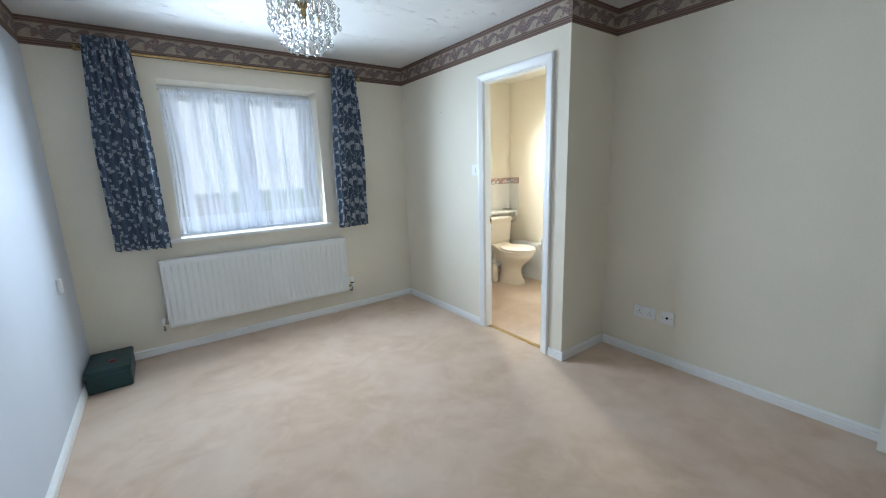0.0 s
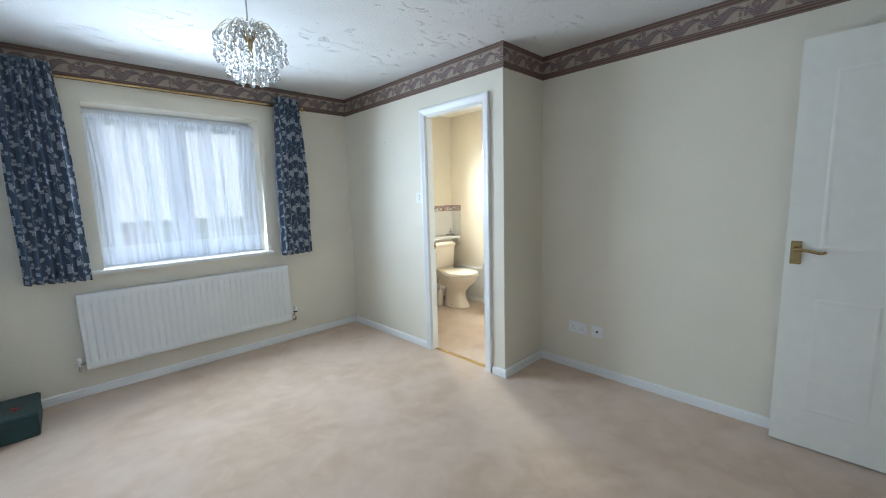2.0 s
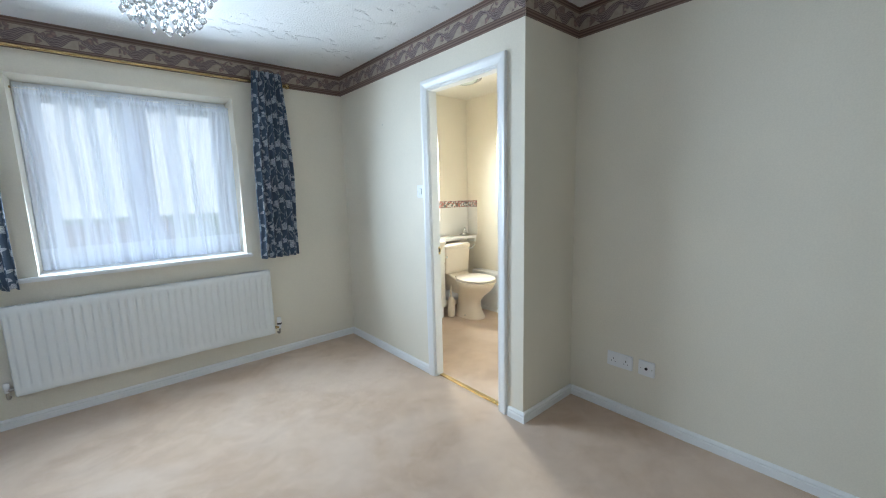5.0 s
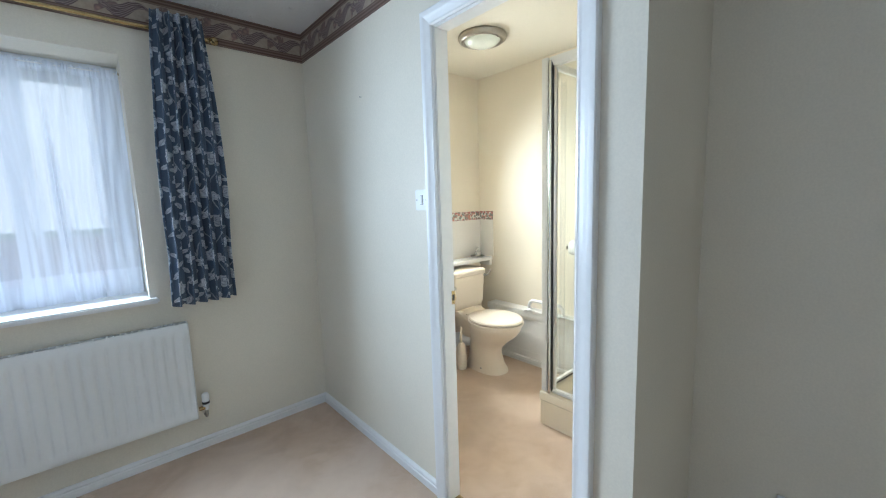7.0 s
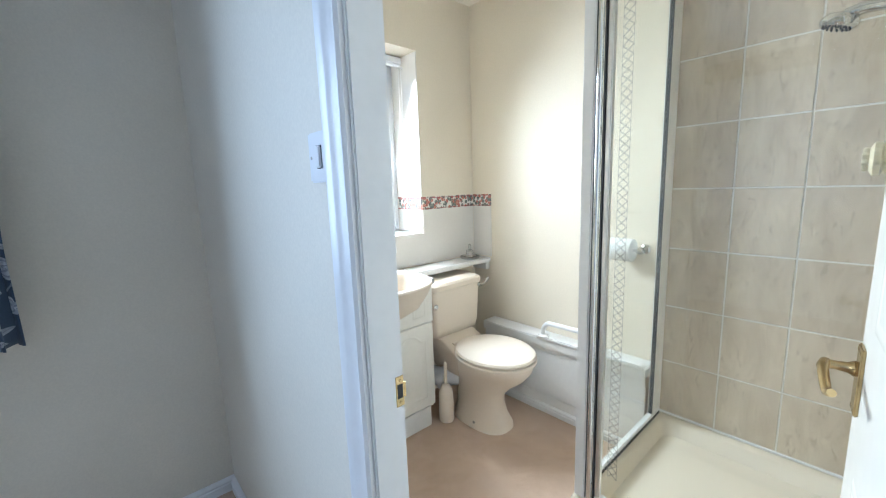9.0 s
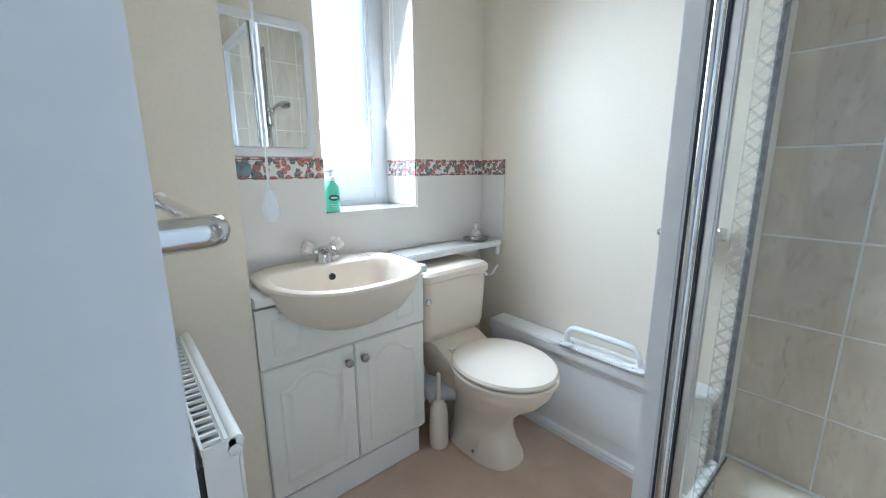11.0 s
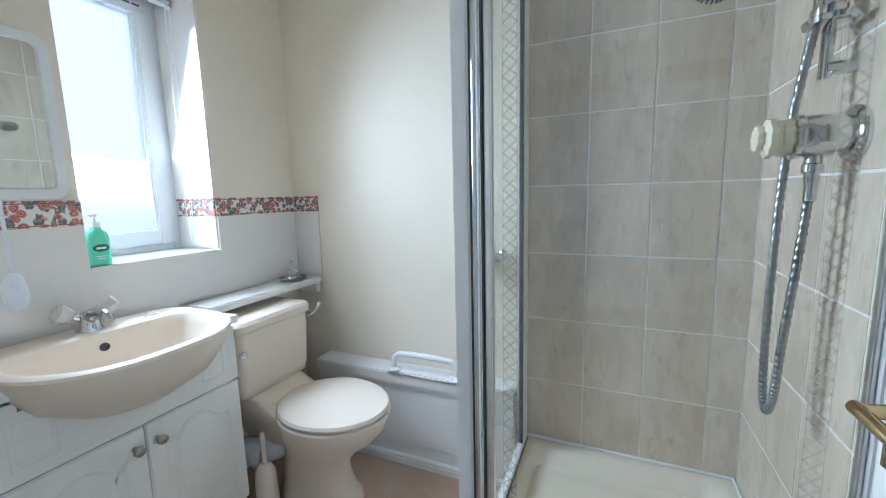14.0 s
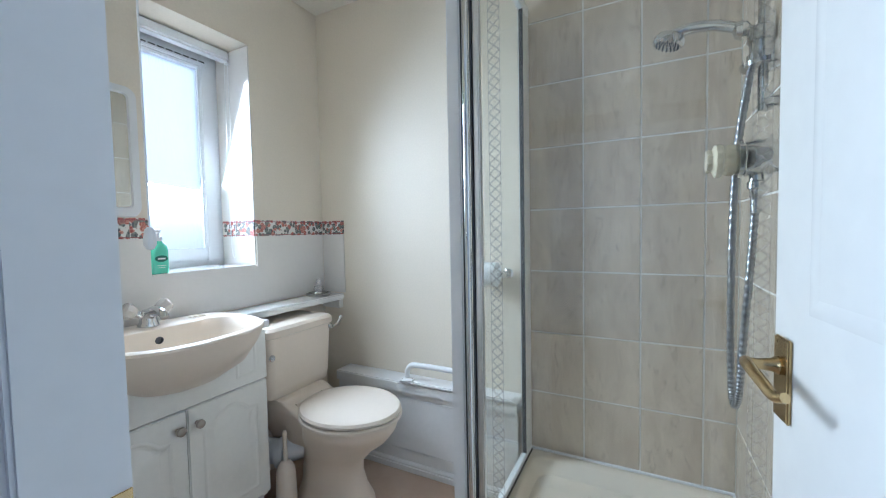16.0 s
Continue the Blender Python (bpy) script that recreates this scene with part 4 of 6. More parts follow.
part("tail_pipe", tube(smooth_path([(0.226, yv, 0.24), (0.226, yv, 0.205), (0.226, yv + 0.02, 0.19), (0.226, NORTH, 0.188)], 5), 0.0075, 12), M_STEEL, v)

# ---- bedroom small things ----


def wall_plate(name, c, out, along, w, h, label, category, depth=0.009):
    """Square-edged wall plate; returns the thing and a function that places local boxes on it."""
    c, out, along = Vector(c), Vector(out), Vector(along)
    t = thing(name, c, label, category)

    def local(bm):
        m = Matrix((along, out, Vector((0, 0, 1)))).transposed().to_4x4()
        m.translation = c
        bmesh.ops.transform(bm, matrix=m, verts=bm.verts[:])
        return bm

    part("plate", local(box(-w / 2, w / 2, 0.0005, depth, -h / 2, h / 2, 0.003)), M_PLASTIC, t)
    return t, local


t, lo = wall_plate("light_switch", (DIV, 3.988, 1.318), (-1, 0, 0), (0, -1, 0), 0.085, 0.085, "white plastic single light switch beside the doorway", "switch")
part("rocker_surround", lo(box(-0.0105, 0.0105, 0.008, 0.0096, -0.0195, 0.0195, 0.0006)), M_DARKSEAL, t, "dark gap round the rocker")
part("rocker", lo(box(-0.009, 0.009, 0.008, 0.014, -0.018, 0.018, 0.002)), M_PLASTIC, t)
for s in (-1, 1):
    part("screw", lo(lathe([(0.003, 0.0088), (0.003, 0.0097), (0.001, 0.01)], (s * 0.031, 0, 0), 8, axis="Y")), M_STEEL, t)
t, lo = wall_plate("socket", (EAST, 2.796, 0.322), (-1, 0, 0), (0, -1, 0), 0.146, 0.086, "white double wall socket above the skirting", "socket")
for cx in (-0.036, 0.036):
    part("rocker", lo(box(cx - 0.006, cx + 0.006, 0.008, 0.0125, 0.016, 0.032, 0.0015)), M_PLASTIC, t)
    holes = box(cx - 0.002, cx + 0.002, 0.0085, 0.0094, 0.0, 0.009)
    for s in (-1, 1):
        box(cx + s * 0.011 - 0.003, cx + s * 0.011 + 0.003, 0.0085, 0.0094, -0.014, -0.010, bm=holes)
    part("pin_holes", lo(holes), M_BLACK, t)
t, lo = wall_plate("aerial_socket", (EAST, 2.648, 0.322), (-1, 0, 0), (0, -1, 0), 0.086, 0.086, "white square aerial socket beside the double socket", "socket")
part("outlet", lo(lathe([(0.008, 0.008), (0.008, 0.013), (0.006, 0.013), (0.005, 0.0095)], (0, 0, 0), 14, axis="Y")), M_BLACK, t)
for s in (-1, 1):
    part("screw", lo(lathe([(0.003, 0.0088), (0.003, 0.0097), (0.001, 0.01)], (s * 0.030, 0, 0), 8, axis="Y")), M_STEEL, t)
t, lo = wall_plate("cord_switch_box", (WEST, 4.655, 0.728), (1, 0, 0), (0, 1, 0), 0.05, 0.085, "small white plastic switch box on the side wall", "switch", depth=0.02)
part("cover_seam", lo(box(-0.0255, 0.0255, 0.010, 0.0115, -0.043, 0.043)), M_PLASTIC, t)

t = thing("cash_box", (-0.09, 4.85, 0), "dark green metal box with red tag on the carpet", "box")
part("body", box(-0.207, 0.022, 4.66, 5.02, 0.004, 0.118, 0.006), M_GREENBOX, t)
part("lid", box(-0.211, 0.026, 4.655, 5.026, 0.112, 0.145, 0.007, 3), M_GREENBOX, t)
part("red_tag", lathe([(0.001, 0), (0.016, 0.001), (0.017, 0.007), (0.012, 0.010), (0.001, 0.011)], (-0.075, 4.80, 0.145), 12), M_RED, t, "small red plastic tag")
for x in (-0.16, -0.03):
    part("hole", lathe([(0.007, -0.0008), (0.007, 0.003)], (x, 4.66, 0.07), 12, axis="Y"), M_BLACK, t)
part("nail", lathe([(0.0025, 0), (0.0025, -0.008), (0.0035, -0.009), (0.001, -0.010)], (DIV, 4.442, 1.824), 8, axis="X"), M_STEEL, thing("wall_nail", (DIV, 4.442, 1.824), "small dark nail sticking out of the papered wall", "nail"))


def chandelier():
    cx, cy, zt = 1.0, 3.55, CEIL
    t = thing("chandelier", (cx, cy, zt), "waterfall chandelier of arched wires and crystal drops", "chandelier")
    part("ceiling_rose", lathe([(0.001, 0), (0.045, 0), (0.047, -0.012), (0.038, -0.022), (0.012, -0.028), (0.001, -0.028)], (cx, cy, zt), 24), M_PLASTIC, t)
    part("rod", tube([(cx, cy, zt - 0.02), (cx, cy, zt - 0.230)], 0.0035, 8), M_STEEL, t)
    hub = part("hub", lathe([(0.004, 0.0), (0.010, -0.004), (0.015, -0.014), (0.013, -0.035), (0.008, -0.045), (0.012, -0.06), (0.012, -0.08), (0.005, -0.09)], (cx, cy, zt - 0.220), 20), M_BRASS, t)
    rng = random.Random(4)

    cut = bmesh.new()
    skin(cut, [[cut.verts.new((r * math.cos(k * math.pi / 3), r * 0.6 * math.sin(k * math.pi / 3), h)) for k in range(6)] for r, h in ((0.15, 0), (0.55, -0.35), (1.0, -1.2), (0.75, -1.75), (0.05, -2.3))])
    crystal = mesh_from(cut, 20)
    crystal.materials.append(M_CRYSTAL)

    def drop(arm, p, s):
        ob = new("crystal_drop", crystal)
        ob.parent = arm
        ob.location = Vector(p) - Vector((cx, cy, zt))
        ob.scale = (s, s, s)
        ob.rotation_euler = (rng.uniform(-0.1, 0.1), rng.uniform(-0.1, 0.1), rng.uniform(0, 3))

    for tier, (count, reach, rise, hang, n) in enumerate(((18, 0.155, 0.080, 0.02, 4), (14, 0.115, 0.088, -0.03, 5), (10, 0.070, 0.06, -0.06, 5))):
        for i in range(count):
            a = 2 * math.pi * (i + 0.5 * tier) / count + rng.uniform(-0.08, 0.08)
            ca, sa = math.cos(a), math.sin(a)
            z0 = zt - 0.240
            rc = reach * rng.uniform(0.93, 1.05)
            pts = smooth_path([(cx + 0.012 * ca, cy + 0.012 * sa, z0), (cx + rc * 0.30 * ca, cy + rc * 0.30 * sa, z0 + rise * 0.8), (cx + rc * 0.65 * ca, cy + rc * 0.65 * sa, z0 + rise),
                               (cx + rc * 0.95 * ca, cy + rc * 0.95 * sa, z0 + rise * 0.35), (cx + rc * ca, cy + rc * sa, z0 + hang)], 5)
            w = part("arm", tube(pts, 0.0013, 6), M_BRASS, t)
            z = z0 + hang
            for k in range(n):
                s = 0.0100 if k < n - 1 else 0.0160
                drop(w, (cx + rc * ca + rng.uniform(-0.003, 0.003), cy + rc * sa + rng.uniform(-0.003, 0.003), z), s)
                z -= s * 2.3
            for k, q in enumerate(pts[8:-2:6]):
                drop(w, (q.x, q.y, q.z - 0.003), 0.0125)


chandelier()

# ---- bathroom ----
bw = casement_window("window_2", BWIN, 5.345, [], "white plastic bathroom window with obscured glass", M_FROST, 0.032, 0.056)
part("window_handle", box(3.178, 3.196, 5.300, 5.333, 1.36, 1.48, 0.006), M_UPVC, bw)
t = thing("window_blind", (3.334, 5.27, 1.94), "white blind drawn up under the window head", "blind")
part("headrail", box(3.122, 3.548, 5.235, 5.285, 1.945, 1.990, 0.008, 3), M_UPVC, t)
vent = part("trickle_vent", box(3.165, 3.500, 5.318, 5.3325, 1.918, 1.946, 0.004), M_UPVC, bw)
for k in range(9):
    part("vent_slot", box(3.180 + k * 0.034, 3.206 + k * 0.034, 5.3168, 5.3185, 1.929, 1.935), M_DARKSEAL, vent)
part("end_cap", lathe([(0.012, 0), (0.012, 0.006), (0.004, 0.008)], (3.535, 5.24, 1.93), 12), M_PLASTIC, t)
part("cord", tube(smooth_path([(3.535, 5.235, 1.94), (3.538, 5.236, 1.5), (3.532, 5.225, 1.12), (3.52, 5.22, 1.03), (3.51, 5.225, 1.12), (3.515, 5.235, 1.5), (3.52, 5.236, 1.94)], 6), 0.0011, 6), M_PLASTIC, t)


def tile_box(name, parent, m, size, mat, edge, cache={}):
    """A bevelled glazed tile; alike tiles share one mesh. size: along, thick, high."""
    key = (tuple(round(s, 4) for s in size), mat.name)
    if key not in cache:
        bm = box(-size[0] / 2, size[0] / 2, -size[1], 0, -size[2] / 2, size[2] / 2, edge, 1)
        layer = bm.loops.layers.uv.verify()
        for f in bm.faces:
            for lp in f.loops:
                lp[layer].uv = (lp.vert.co.x + size[0] / 2, lp.vert.co.z + size[2] / 2)
        me = mesh_from(bm)
        me.materials.append(mat)
        cache[key] = me
    ob = new(name, cache[key])
    ob.parent = parent
    ob.matrix_world = m
    return ob


def tile_run(parent, name, mat, at, turn, cuts, rows, thick=0.006, joint=0.0, edge=0.0):
    """Tiles in a run: cuts along the wall and rows upwards; at(u, z) gives the place."""
    for a, b in zip(cuts, cuts[1:]):
        for c, d in zip(rows, rows[1:]):
            p = at((a + b) / 2, (c + d) / 2)
            tile_box(name, parent, pose(*p, 0, 0, turn), (abs(b - a) - joint, thick, d - c - joint), mat, edge)


# white glazed splash tiles with a painted border course
rows = [0.815, 0.974, 1.131]
flat = lambda y: (lambda u, z: (u, y, z))
tile_run(bath_north, "tile", M_SPLASH, flat(NORTH), 0, [2.758, 2.901, 3.053, 3.115], rows)
tile_run(bath_north, "tile", M_SPLASH, flat(NORTH), 0, [3.115, 3.26, 3.41, 3.553], [0.815, 0.905, 0.992])
tile_run(bath_north, "tile", M_SPLASH, flat(NORTH), 0, [3.553, 3.665, 3.816, 3.968], rows)
tile_run(bath_north, "border_tile", M_FLOWER, flat(NORTH), 0, [2.758, 2.901, 3.053, 3.115], [1.131, 1.205])
tile_run(bath_north, "border_tile", M_FLOWER, flat(NORTH), 0, [3.553, 3.665, 3.816, 3.968], [1.131, 1.205])
tile_run(bath_east, "tile", M_SPLASH, lambda u, z: (BEAST, u, z), -90, [4.955, NORTH - 0.007], rows)
tile_run(bath_east, "border_tile", M_FLOWER, lambda u, z: (BEAST, u, z), -90, [4.955, NORTH - 0.007], [1.131, 1.205])
tile_run(bath_north, "tile", M_SPLASH, lambda u, z: (BWIN[1], u, z), -90, [NORTH + 0.002, 5.23, 5.343], [1.0, 1.131])
tile_run(bath_north, "border_tile", M_FLOWER, lambda u, z: (BWIN[1], u, z), -90, [NORTH + 0.002, 5.23, 5.343], [1.131, 1.205])
tile_run(bath_north, "tile", M_SPLASH, lambda u, z: (BWIN[1], u, z), -90, [NORTH + 0.002, 5.23, 5.343], [1.205, 1.46, 1.72, 1.99])
solid("sill_bathroom", box(BWIN[0] + 0.002, BWIN[1] - 0.008, NORTH - 0.006, 5.343, 0.985, 0.9985, 0.003), M_SPLASH, "white tiled bathroom window sill", "window sill")

# marbled shower tiles on the end wall and the mixer wall
zrows = [0.205, 0.453, 0.708, 0.965, 1.218, 1.468, 1.722, 1.975, 2.23, 2.318]
backing = box(BEAST - 0.0062, BEAST - 0.0005, BSOUTH + 0.001, 3.965, 0.19, 2.318)
solid("grout_east", backing, M_GROUT, "white grout bed behind the shower tiles", "grout")
backing = box(3.16, BEAST - 0.0063, BSOUTH + 0.0005, BSOUTH + 0.0062, 0.19, 2.318)
solid("grout_south", backing, M_GROUT, "white grout bed behind the shower tiles", "grout")
tile_run(bath_east, "tile", M_STONE, lambda u, z: (BEAST - 0.001, u, z), -90, [3.227, 3.324, 3.524, 3.726, 3.962], zrows, 0.007, 0.006, 0.0010)
tile_run(bath_south, "tile", M_STONE, lambda u, z: (u, BSOUTH + 0.001, z), 180, [3.165, 3.36, 3.56, 3.76, 3.967], zrows, 0.007, 0.006, 0.0010)

# ---- shower ----


def shower_tray():
    t = thing("shower_tray", (3.59, 3.59, 0), "cream acrylic shower tray on a boxed plinth", "shower tray")
    x0, x1, y0, y1, top, low = 3.222, 3.966, 3.229, 3.962, 0.205, 0.118
    bm = bmesh.new()

    def ring(inset, z, r):
        pts = []
        for cx, cy, a0 in ((x1 - inset - r, y1 - inset - r, 0), (x0 + inset + r, y1 - inset - r, 90), (x0 + inset + r, y0 + inset + r, 180), (x1 - inset - r, y0 + inset + r, 270)):
            for k in range(7):
                a = radians(a0 + 15 * k)
                pts.append((cx + r * math.cos(a), cy + r * math.sin(a), z))
        return pts

    loft([ring(0.004, 0.150, 0.008), ring(0.0, 0.155, 0.01), ring(0.0, top - 0.012, 0.012), ring(0.004, top - 0.003, 0.014), ring(0.012, top, 0.018), ring(0.045, top, 0.04), ring(0.055, top - 0.006, 0.045),
          ring(0.075, low + 0.03, 0.06), ring(0.095, low + 0.008, 0.07), ring(0.13, low, 0.08), ring(0.30, low - 0.004, 0.04)], bm)
    part("tray", bm, M_TRAY, t)
    part("plinth_panel", box(x0 + 0.006, x0 + 0.018, y0, y1 - 0.006, 0.004, 0.151, 0.002), M_TRAY, t)
    part("plinth_panel", box(x0 + 0.018, x1, y1 - 0.018, y1 - 0.006, 0.004, 0.151, 0.002), M_TRAY, t)
    w = part("waste", lathe([(0.001, 0.004), (0.030, 0.004), (0.040, 0.002), (0.042, -0.001), (0.042, -0.004)], (3.555, 3.768, low), 24), M_CHROME, t, "chrome shower waste")
    for k in range(8):
        a = k * math.pi / 4
        part("slot", box(3.555 + 0.02 * math.cos(a) - 0.004, 3.555 + 0.02 * math.cos(a) + 0.004, 3.768 + 0.02 * math.sin(a) - 0.004, 3.768 + 0.02 * math.sin(a) + 0.004, low + 0.0035, low + 0.0048), M_BLACK, w)
    part("sealant", tube([(x1 - 0.002, y1 - 0.01, top + 0.002), (x1 - 0.002, y0 + 0.005, top + 0.002), (x0, y0 + 0.001, top + 0.002)], 0.006, 8), M_PLASTIC, t)


shower_tray()


def lattice(y0, y1, x, z0, z1, cell):
    """Etched diamond band between two lines on a pane that runs along y."""
    bm = bmesh.new()

    def bar(a, b, w):
        d = Vector((0, b[0] - a[0], b[1] - a[1])).normalized()
        n = Vector((0, -d.z, d.y)) * w / 2
        vs = [bm.verts.new(Vector((q, p[0], p[1])) + s * n) for p in (a, b) for q in (x - 0.0004, x + 0.0004) for s in (-1, 1)]
        for q in ((0, 1, 3, 2), (4, 6, 7, 5), (0, 4, 5, 1), (2, 3, 7, 6), (0, 2, 6, 4), (1, 5, 7, 3)):
            bm.faces.new([vs[k] for k in q])

    for y in (y0, y1):
        bar((y, z0), (y, z1), 0.0022)
    k = int((z1 - z0) / cell)
    for i in range(k):
        za, zb = z0 + i * cell, z0 + (i + 1) * cell
        bar((y0, za), (y1, zb), 0.0042)
        bar((y1, za), (y0, zb), 0.0042)
    return bm


def shower_enclosure():
    t = thing("shower_enclosure", (3.6, 3.94, 0.205), "white framed glass shower enclosure with a lattice etched door", "shower screen")
    zb, zt = 0.207, 2.025
    post = part("corner_post", box(3.2330, 3.2700, 3.916, 3.953, zb, zt, 0.004), M_WHITE, t)
    part("seal", box(3.2360, 3.2700, 3.910, 3.9155, zb + 0.01, zt - 0.03), M_DARKSEAL, post)
    part("post_channel", tube([(3.2330, 3.901, zb), (3.2330, 3.901, zt - 0.02)], 0.0085, 16), M_CHROME, post, "bright rounded chrome channel")
    part("seal", box(3.2380, 3.2700, 3.889, 3.8925, zb + 0.01, zt - 0.03), M_DARKSEAL, post)
    part("wall_channel", box(3.868, 3.964, 3.936, 3.955, zb, zt, 0.003), M_WHITE, t)
    part("top_rail", box(3.2400, 3.2800, 3.2585, 3.911, zt - 0.045, zt, 0.004), M_WHITE, t)
    part("top_rail", box(3.2770, 3.944, 3.93, 3.955, zt - 0.035, zt, 0.004), M_WHITE, t)
    part("bottom_rail", box(3.2460, 3.2760, 3.2585, 3.892, zb, zb + 0.022, 0.004), M_WHITE, t)
    part("bottom_rail", box(3.2770, 3.944, 3.93, 3.955, zb, zb + 0.022, 0.004), M_WHITE, t)
    part("jamb_channel", box(3.2400, 3.2760, 3.2295, 3.258, zb, zt, 0.004), M_WHITE, t)
    part("side_pane", box(3.2710, 3.880, 3.940, 3.945, zb + 0.02, zt - 0.03), M_SHOWERGLASS, t, "clear glass side pane").visible_shadow = False
    part("edge_seal", box(3.8645, 3.8675, 3.934, 3.950, zb + 0.02, zt - 0.03), M_DARKSEAL, t)
    drip = bmesh.new()
    for k in range(26):
        box(3.285 + k * 0.0252, 3.302 + k * 0.0252, 3.926, 3.9295, zb + 0.004, zb + 0.014, bm=drip)
    tagged(part("drip_seal", drip, M_DARKSEAL, t), kind="stuff")
    door = part("shower_door", box(3.2585, 3.2635, 3.268, 3.874, zb + 0.03, zt - 0.05), M_SHOWERGLASS, t, "clear glass pivot door with two etched lattice bands")
    door.visible_shadow = False
    part("stile", box(3.2460, 3.2660, 3.872, 3.8885, zb + 0.024, zt - 0.046, 0.003), M_ALU, door)
    part("stile", box(3.2540, 3.2700, 3.2585, 3.268, zb + 0.024, zt - 0.046, 0.003), M_ALU, door)
    for c in (3.837, 3.322):
        part("lattice_band", lattice(c - 0.0145, c + 0.0145, 3.2580, 0.32, 1.90, 0.0245), M_LATTICE, door, "etched diamond lattice band")


shower_enclosure()


def shower_set():
    t = thing("shower_mixer", (3.465, BSOUTH + 0.008, 1.29), "chrome shower mixer valve with a ridged ivory control knob", "shower mixer")
    y = BSOUTH + 0.008
    c = (3.465, y, 1.290)
    part("wall_flange", lathe([(0.001, 0), (0.052, 0), (0.053, 0.006), (0.046, 0.014), (0.036, 0.018)], c, 28, axis="Y"), M_CHROME, t)
    part("body", lathe([(0.036, 0.016), (0.037, 0.030), (0.040, 0.036), (0.042, 0.06), (0.040, 0.084), (0.044, 0.088), (0.044, 0.096), (0.036, 0.098)], c, 28, axis="Y"), M_CHROME, t)
    knob = bmesh.new()
    rings = []
    for r, h in ((0.030, 0.098), (0.034, 0.102), (0.034, 0.118), (0.031, 0.121), (0.031, 0.124), (0.037, 0.127), (0.037, 0.138), (0.028, 0.143), (0.024, 0.145), (0.026, 0.150), (0.024, 0.156), (0.002, 0.157)):
        rings.append([knob.verts.new((c[0] + (r + 0.0022 * math.cos(9 * a)) * math.cos(a), c[1] + h, c[2] + (r + 0.0022 * math.cos(9 * a)) * math.sin(a))) for a in [2 * math.pi * k / 54 for k in range(54)]])
    skin(knob, rings)
    part("control_knob", knob, M_IVORY, t, "ridged ivory plastic control knob")
    part("outlet", lathe([(0.014, 0), (0.014, -0.014), (0.017, -0.016), (0.017, -0.03), (0.012, -0.034), (0.012, -0.05), (0.009, -0.055)], (3.465, y + 0.06, 1.252), 16), M_CHROME, t)
    part("pivot_screw", lathe([(0.016, 0), (0.016, 0.012), (0.011, 0.018), (0.002, 0.019)], (3.465 - 0.042, y + 0.055, 1.29), 16, axis="X"), M_CHROME, t)

    r = thing("shower_riser", (3.50, y, 1.35), "chrome riser rail with sliding bracket and hand shower", "shower head")
    part("rail", tube([(3.50, 3.272, 1.40), (3.50, 3.272, 2.05)], 0.0105, 14), M_CHROME, r)
    for z in (1.42, 2.03):
        part("rail_bracket", tube([(3.50, y, z), (3.50, 3.272, z)], 0.013, 14), M_CHROME, r)
    br = part("slider", lathe([(0.020, -0.05), (0.026, -0.045), (0.028, -0.015), (0.024, -0.012), (0.024, 0.012), (0.028, 0.015), (0.027, 0.042), (0.018, 0.05)], (3.50, 3.275, 1.545), 20), M_CHROME, r, "chrome sliding hand shower bracket")
    part("clamp_knob", lathe([(0.014, 0), (0.020, 0.006), (0.023, 0.016), (0.018, 0.028), (0.006, 0.033)], (3.515, 3.295, 1.60), 18, axis="Y"), M_CHROME, br)
    part("soap_shelf", loft([[(3.48 + 0.05 * s * math.cos(a), 3.275 + 0.045 * s * math.sin(a), z) for a in [2 * math.pi * k / 24 for k in range(24)]] for s, z in ((0.75, 1.490), (0.95, 1.494), (1.0, 1.503), (0.95, 1.505), (0.8, 1.497))]), M_CHROME, br)
    path = smooth_path([(3.50, 3.285, 1.585), (3.515, 3.315, 1.605), (3.535, 3.36, 1.632), (3.553, 3.41, 1.645), (3.562, 3.445, 1.640)], 6)
    k = len(path)
    hs = part("handset", tube(path, 0.011, 14, radii=[0.012 + 0.004 * (i / k) ** 2 for i in range(k)]), M_CHROME, r)
    head = lathe([(0.012, 0.024), (0.030, 0.018), (0.038, 0.006), (0.038, -0.004), (0.033, -0.010), (0.002, -0.012)], (0, 0, 0), 24)
    bmesh.ops.transform(head, matrix=pose(3.566, 3.458, 1.626, 18, 0, 0), verts=head.verts[:])
    hd = part("spray_head", head, M_CHROME, hs)
    noz = bmesh.new()
    for ring_r, cnt in ((0.010, 6), (0.019, 11), (0.027, 16)):
        for i in range(cnt):
            a = 2 * math.pi * i / cnt
            lathe([(0.002, -0.0105), (0.002, -0.0135)], (ring_r * math.cos(a), ring_r * math.sin(a), 0), 6, bm=noz)
    bmesh.ops.transform(noz, matrix=pose(3.566, 3.458, 1.626, 18, 0, 0), verts=noz.verts[:])
    tagged(part("nozzles", noz, M_BLACK, hd), kind="stuff")

    hz = thing("shower_hose", (3.47, 3.30, 0.70), "flexible ribbed chrome shower hose hanging in a loop", "shower hose")
    pts = smooth_path([(3.465, y + 0.06, 1.20), (3.468, 3.295, 1.05), (3.475, 3.305, 0.86), (3.472, 3.312, 0.745), (3.485, 3.318, 0.705), (3.500, 3.322, 0.745), (3.503, 3.325, 0.90), (3.497, 3.325, 1.15), (3.490, 3.318, 1.33), (3.497, 3.295, 1.50)], 40)
    part("hose", tube(pts, 0.0085, 10, radii=[0.0088 if i % 4 < 2 else 0.0074 for i in range(len(pts))]), M_HOSE, hz)
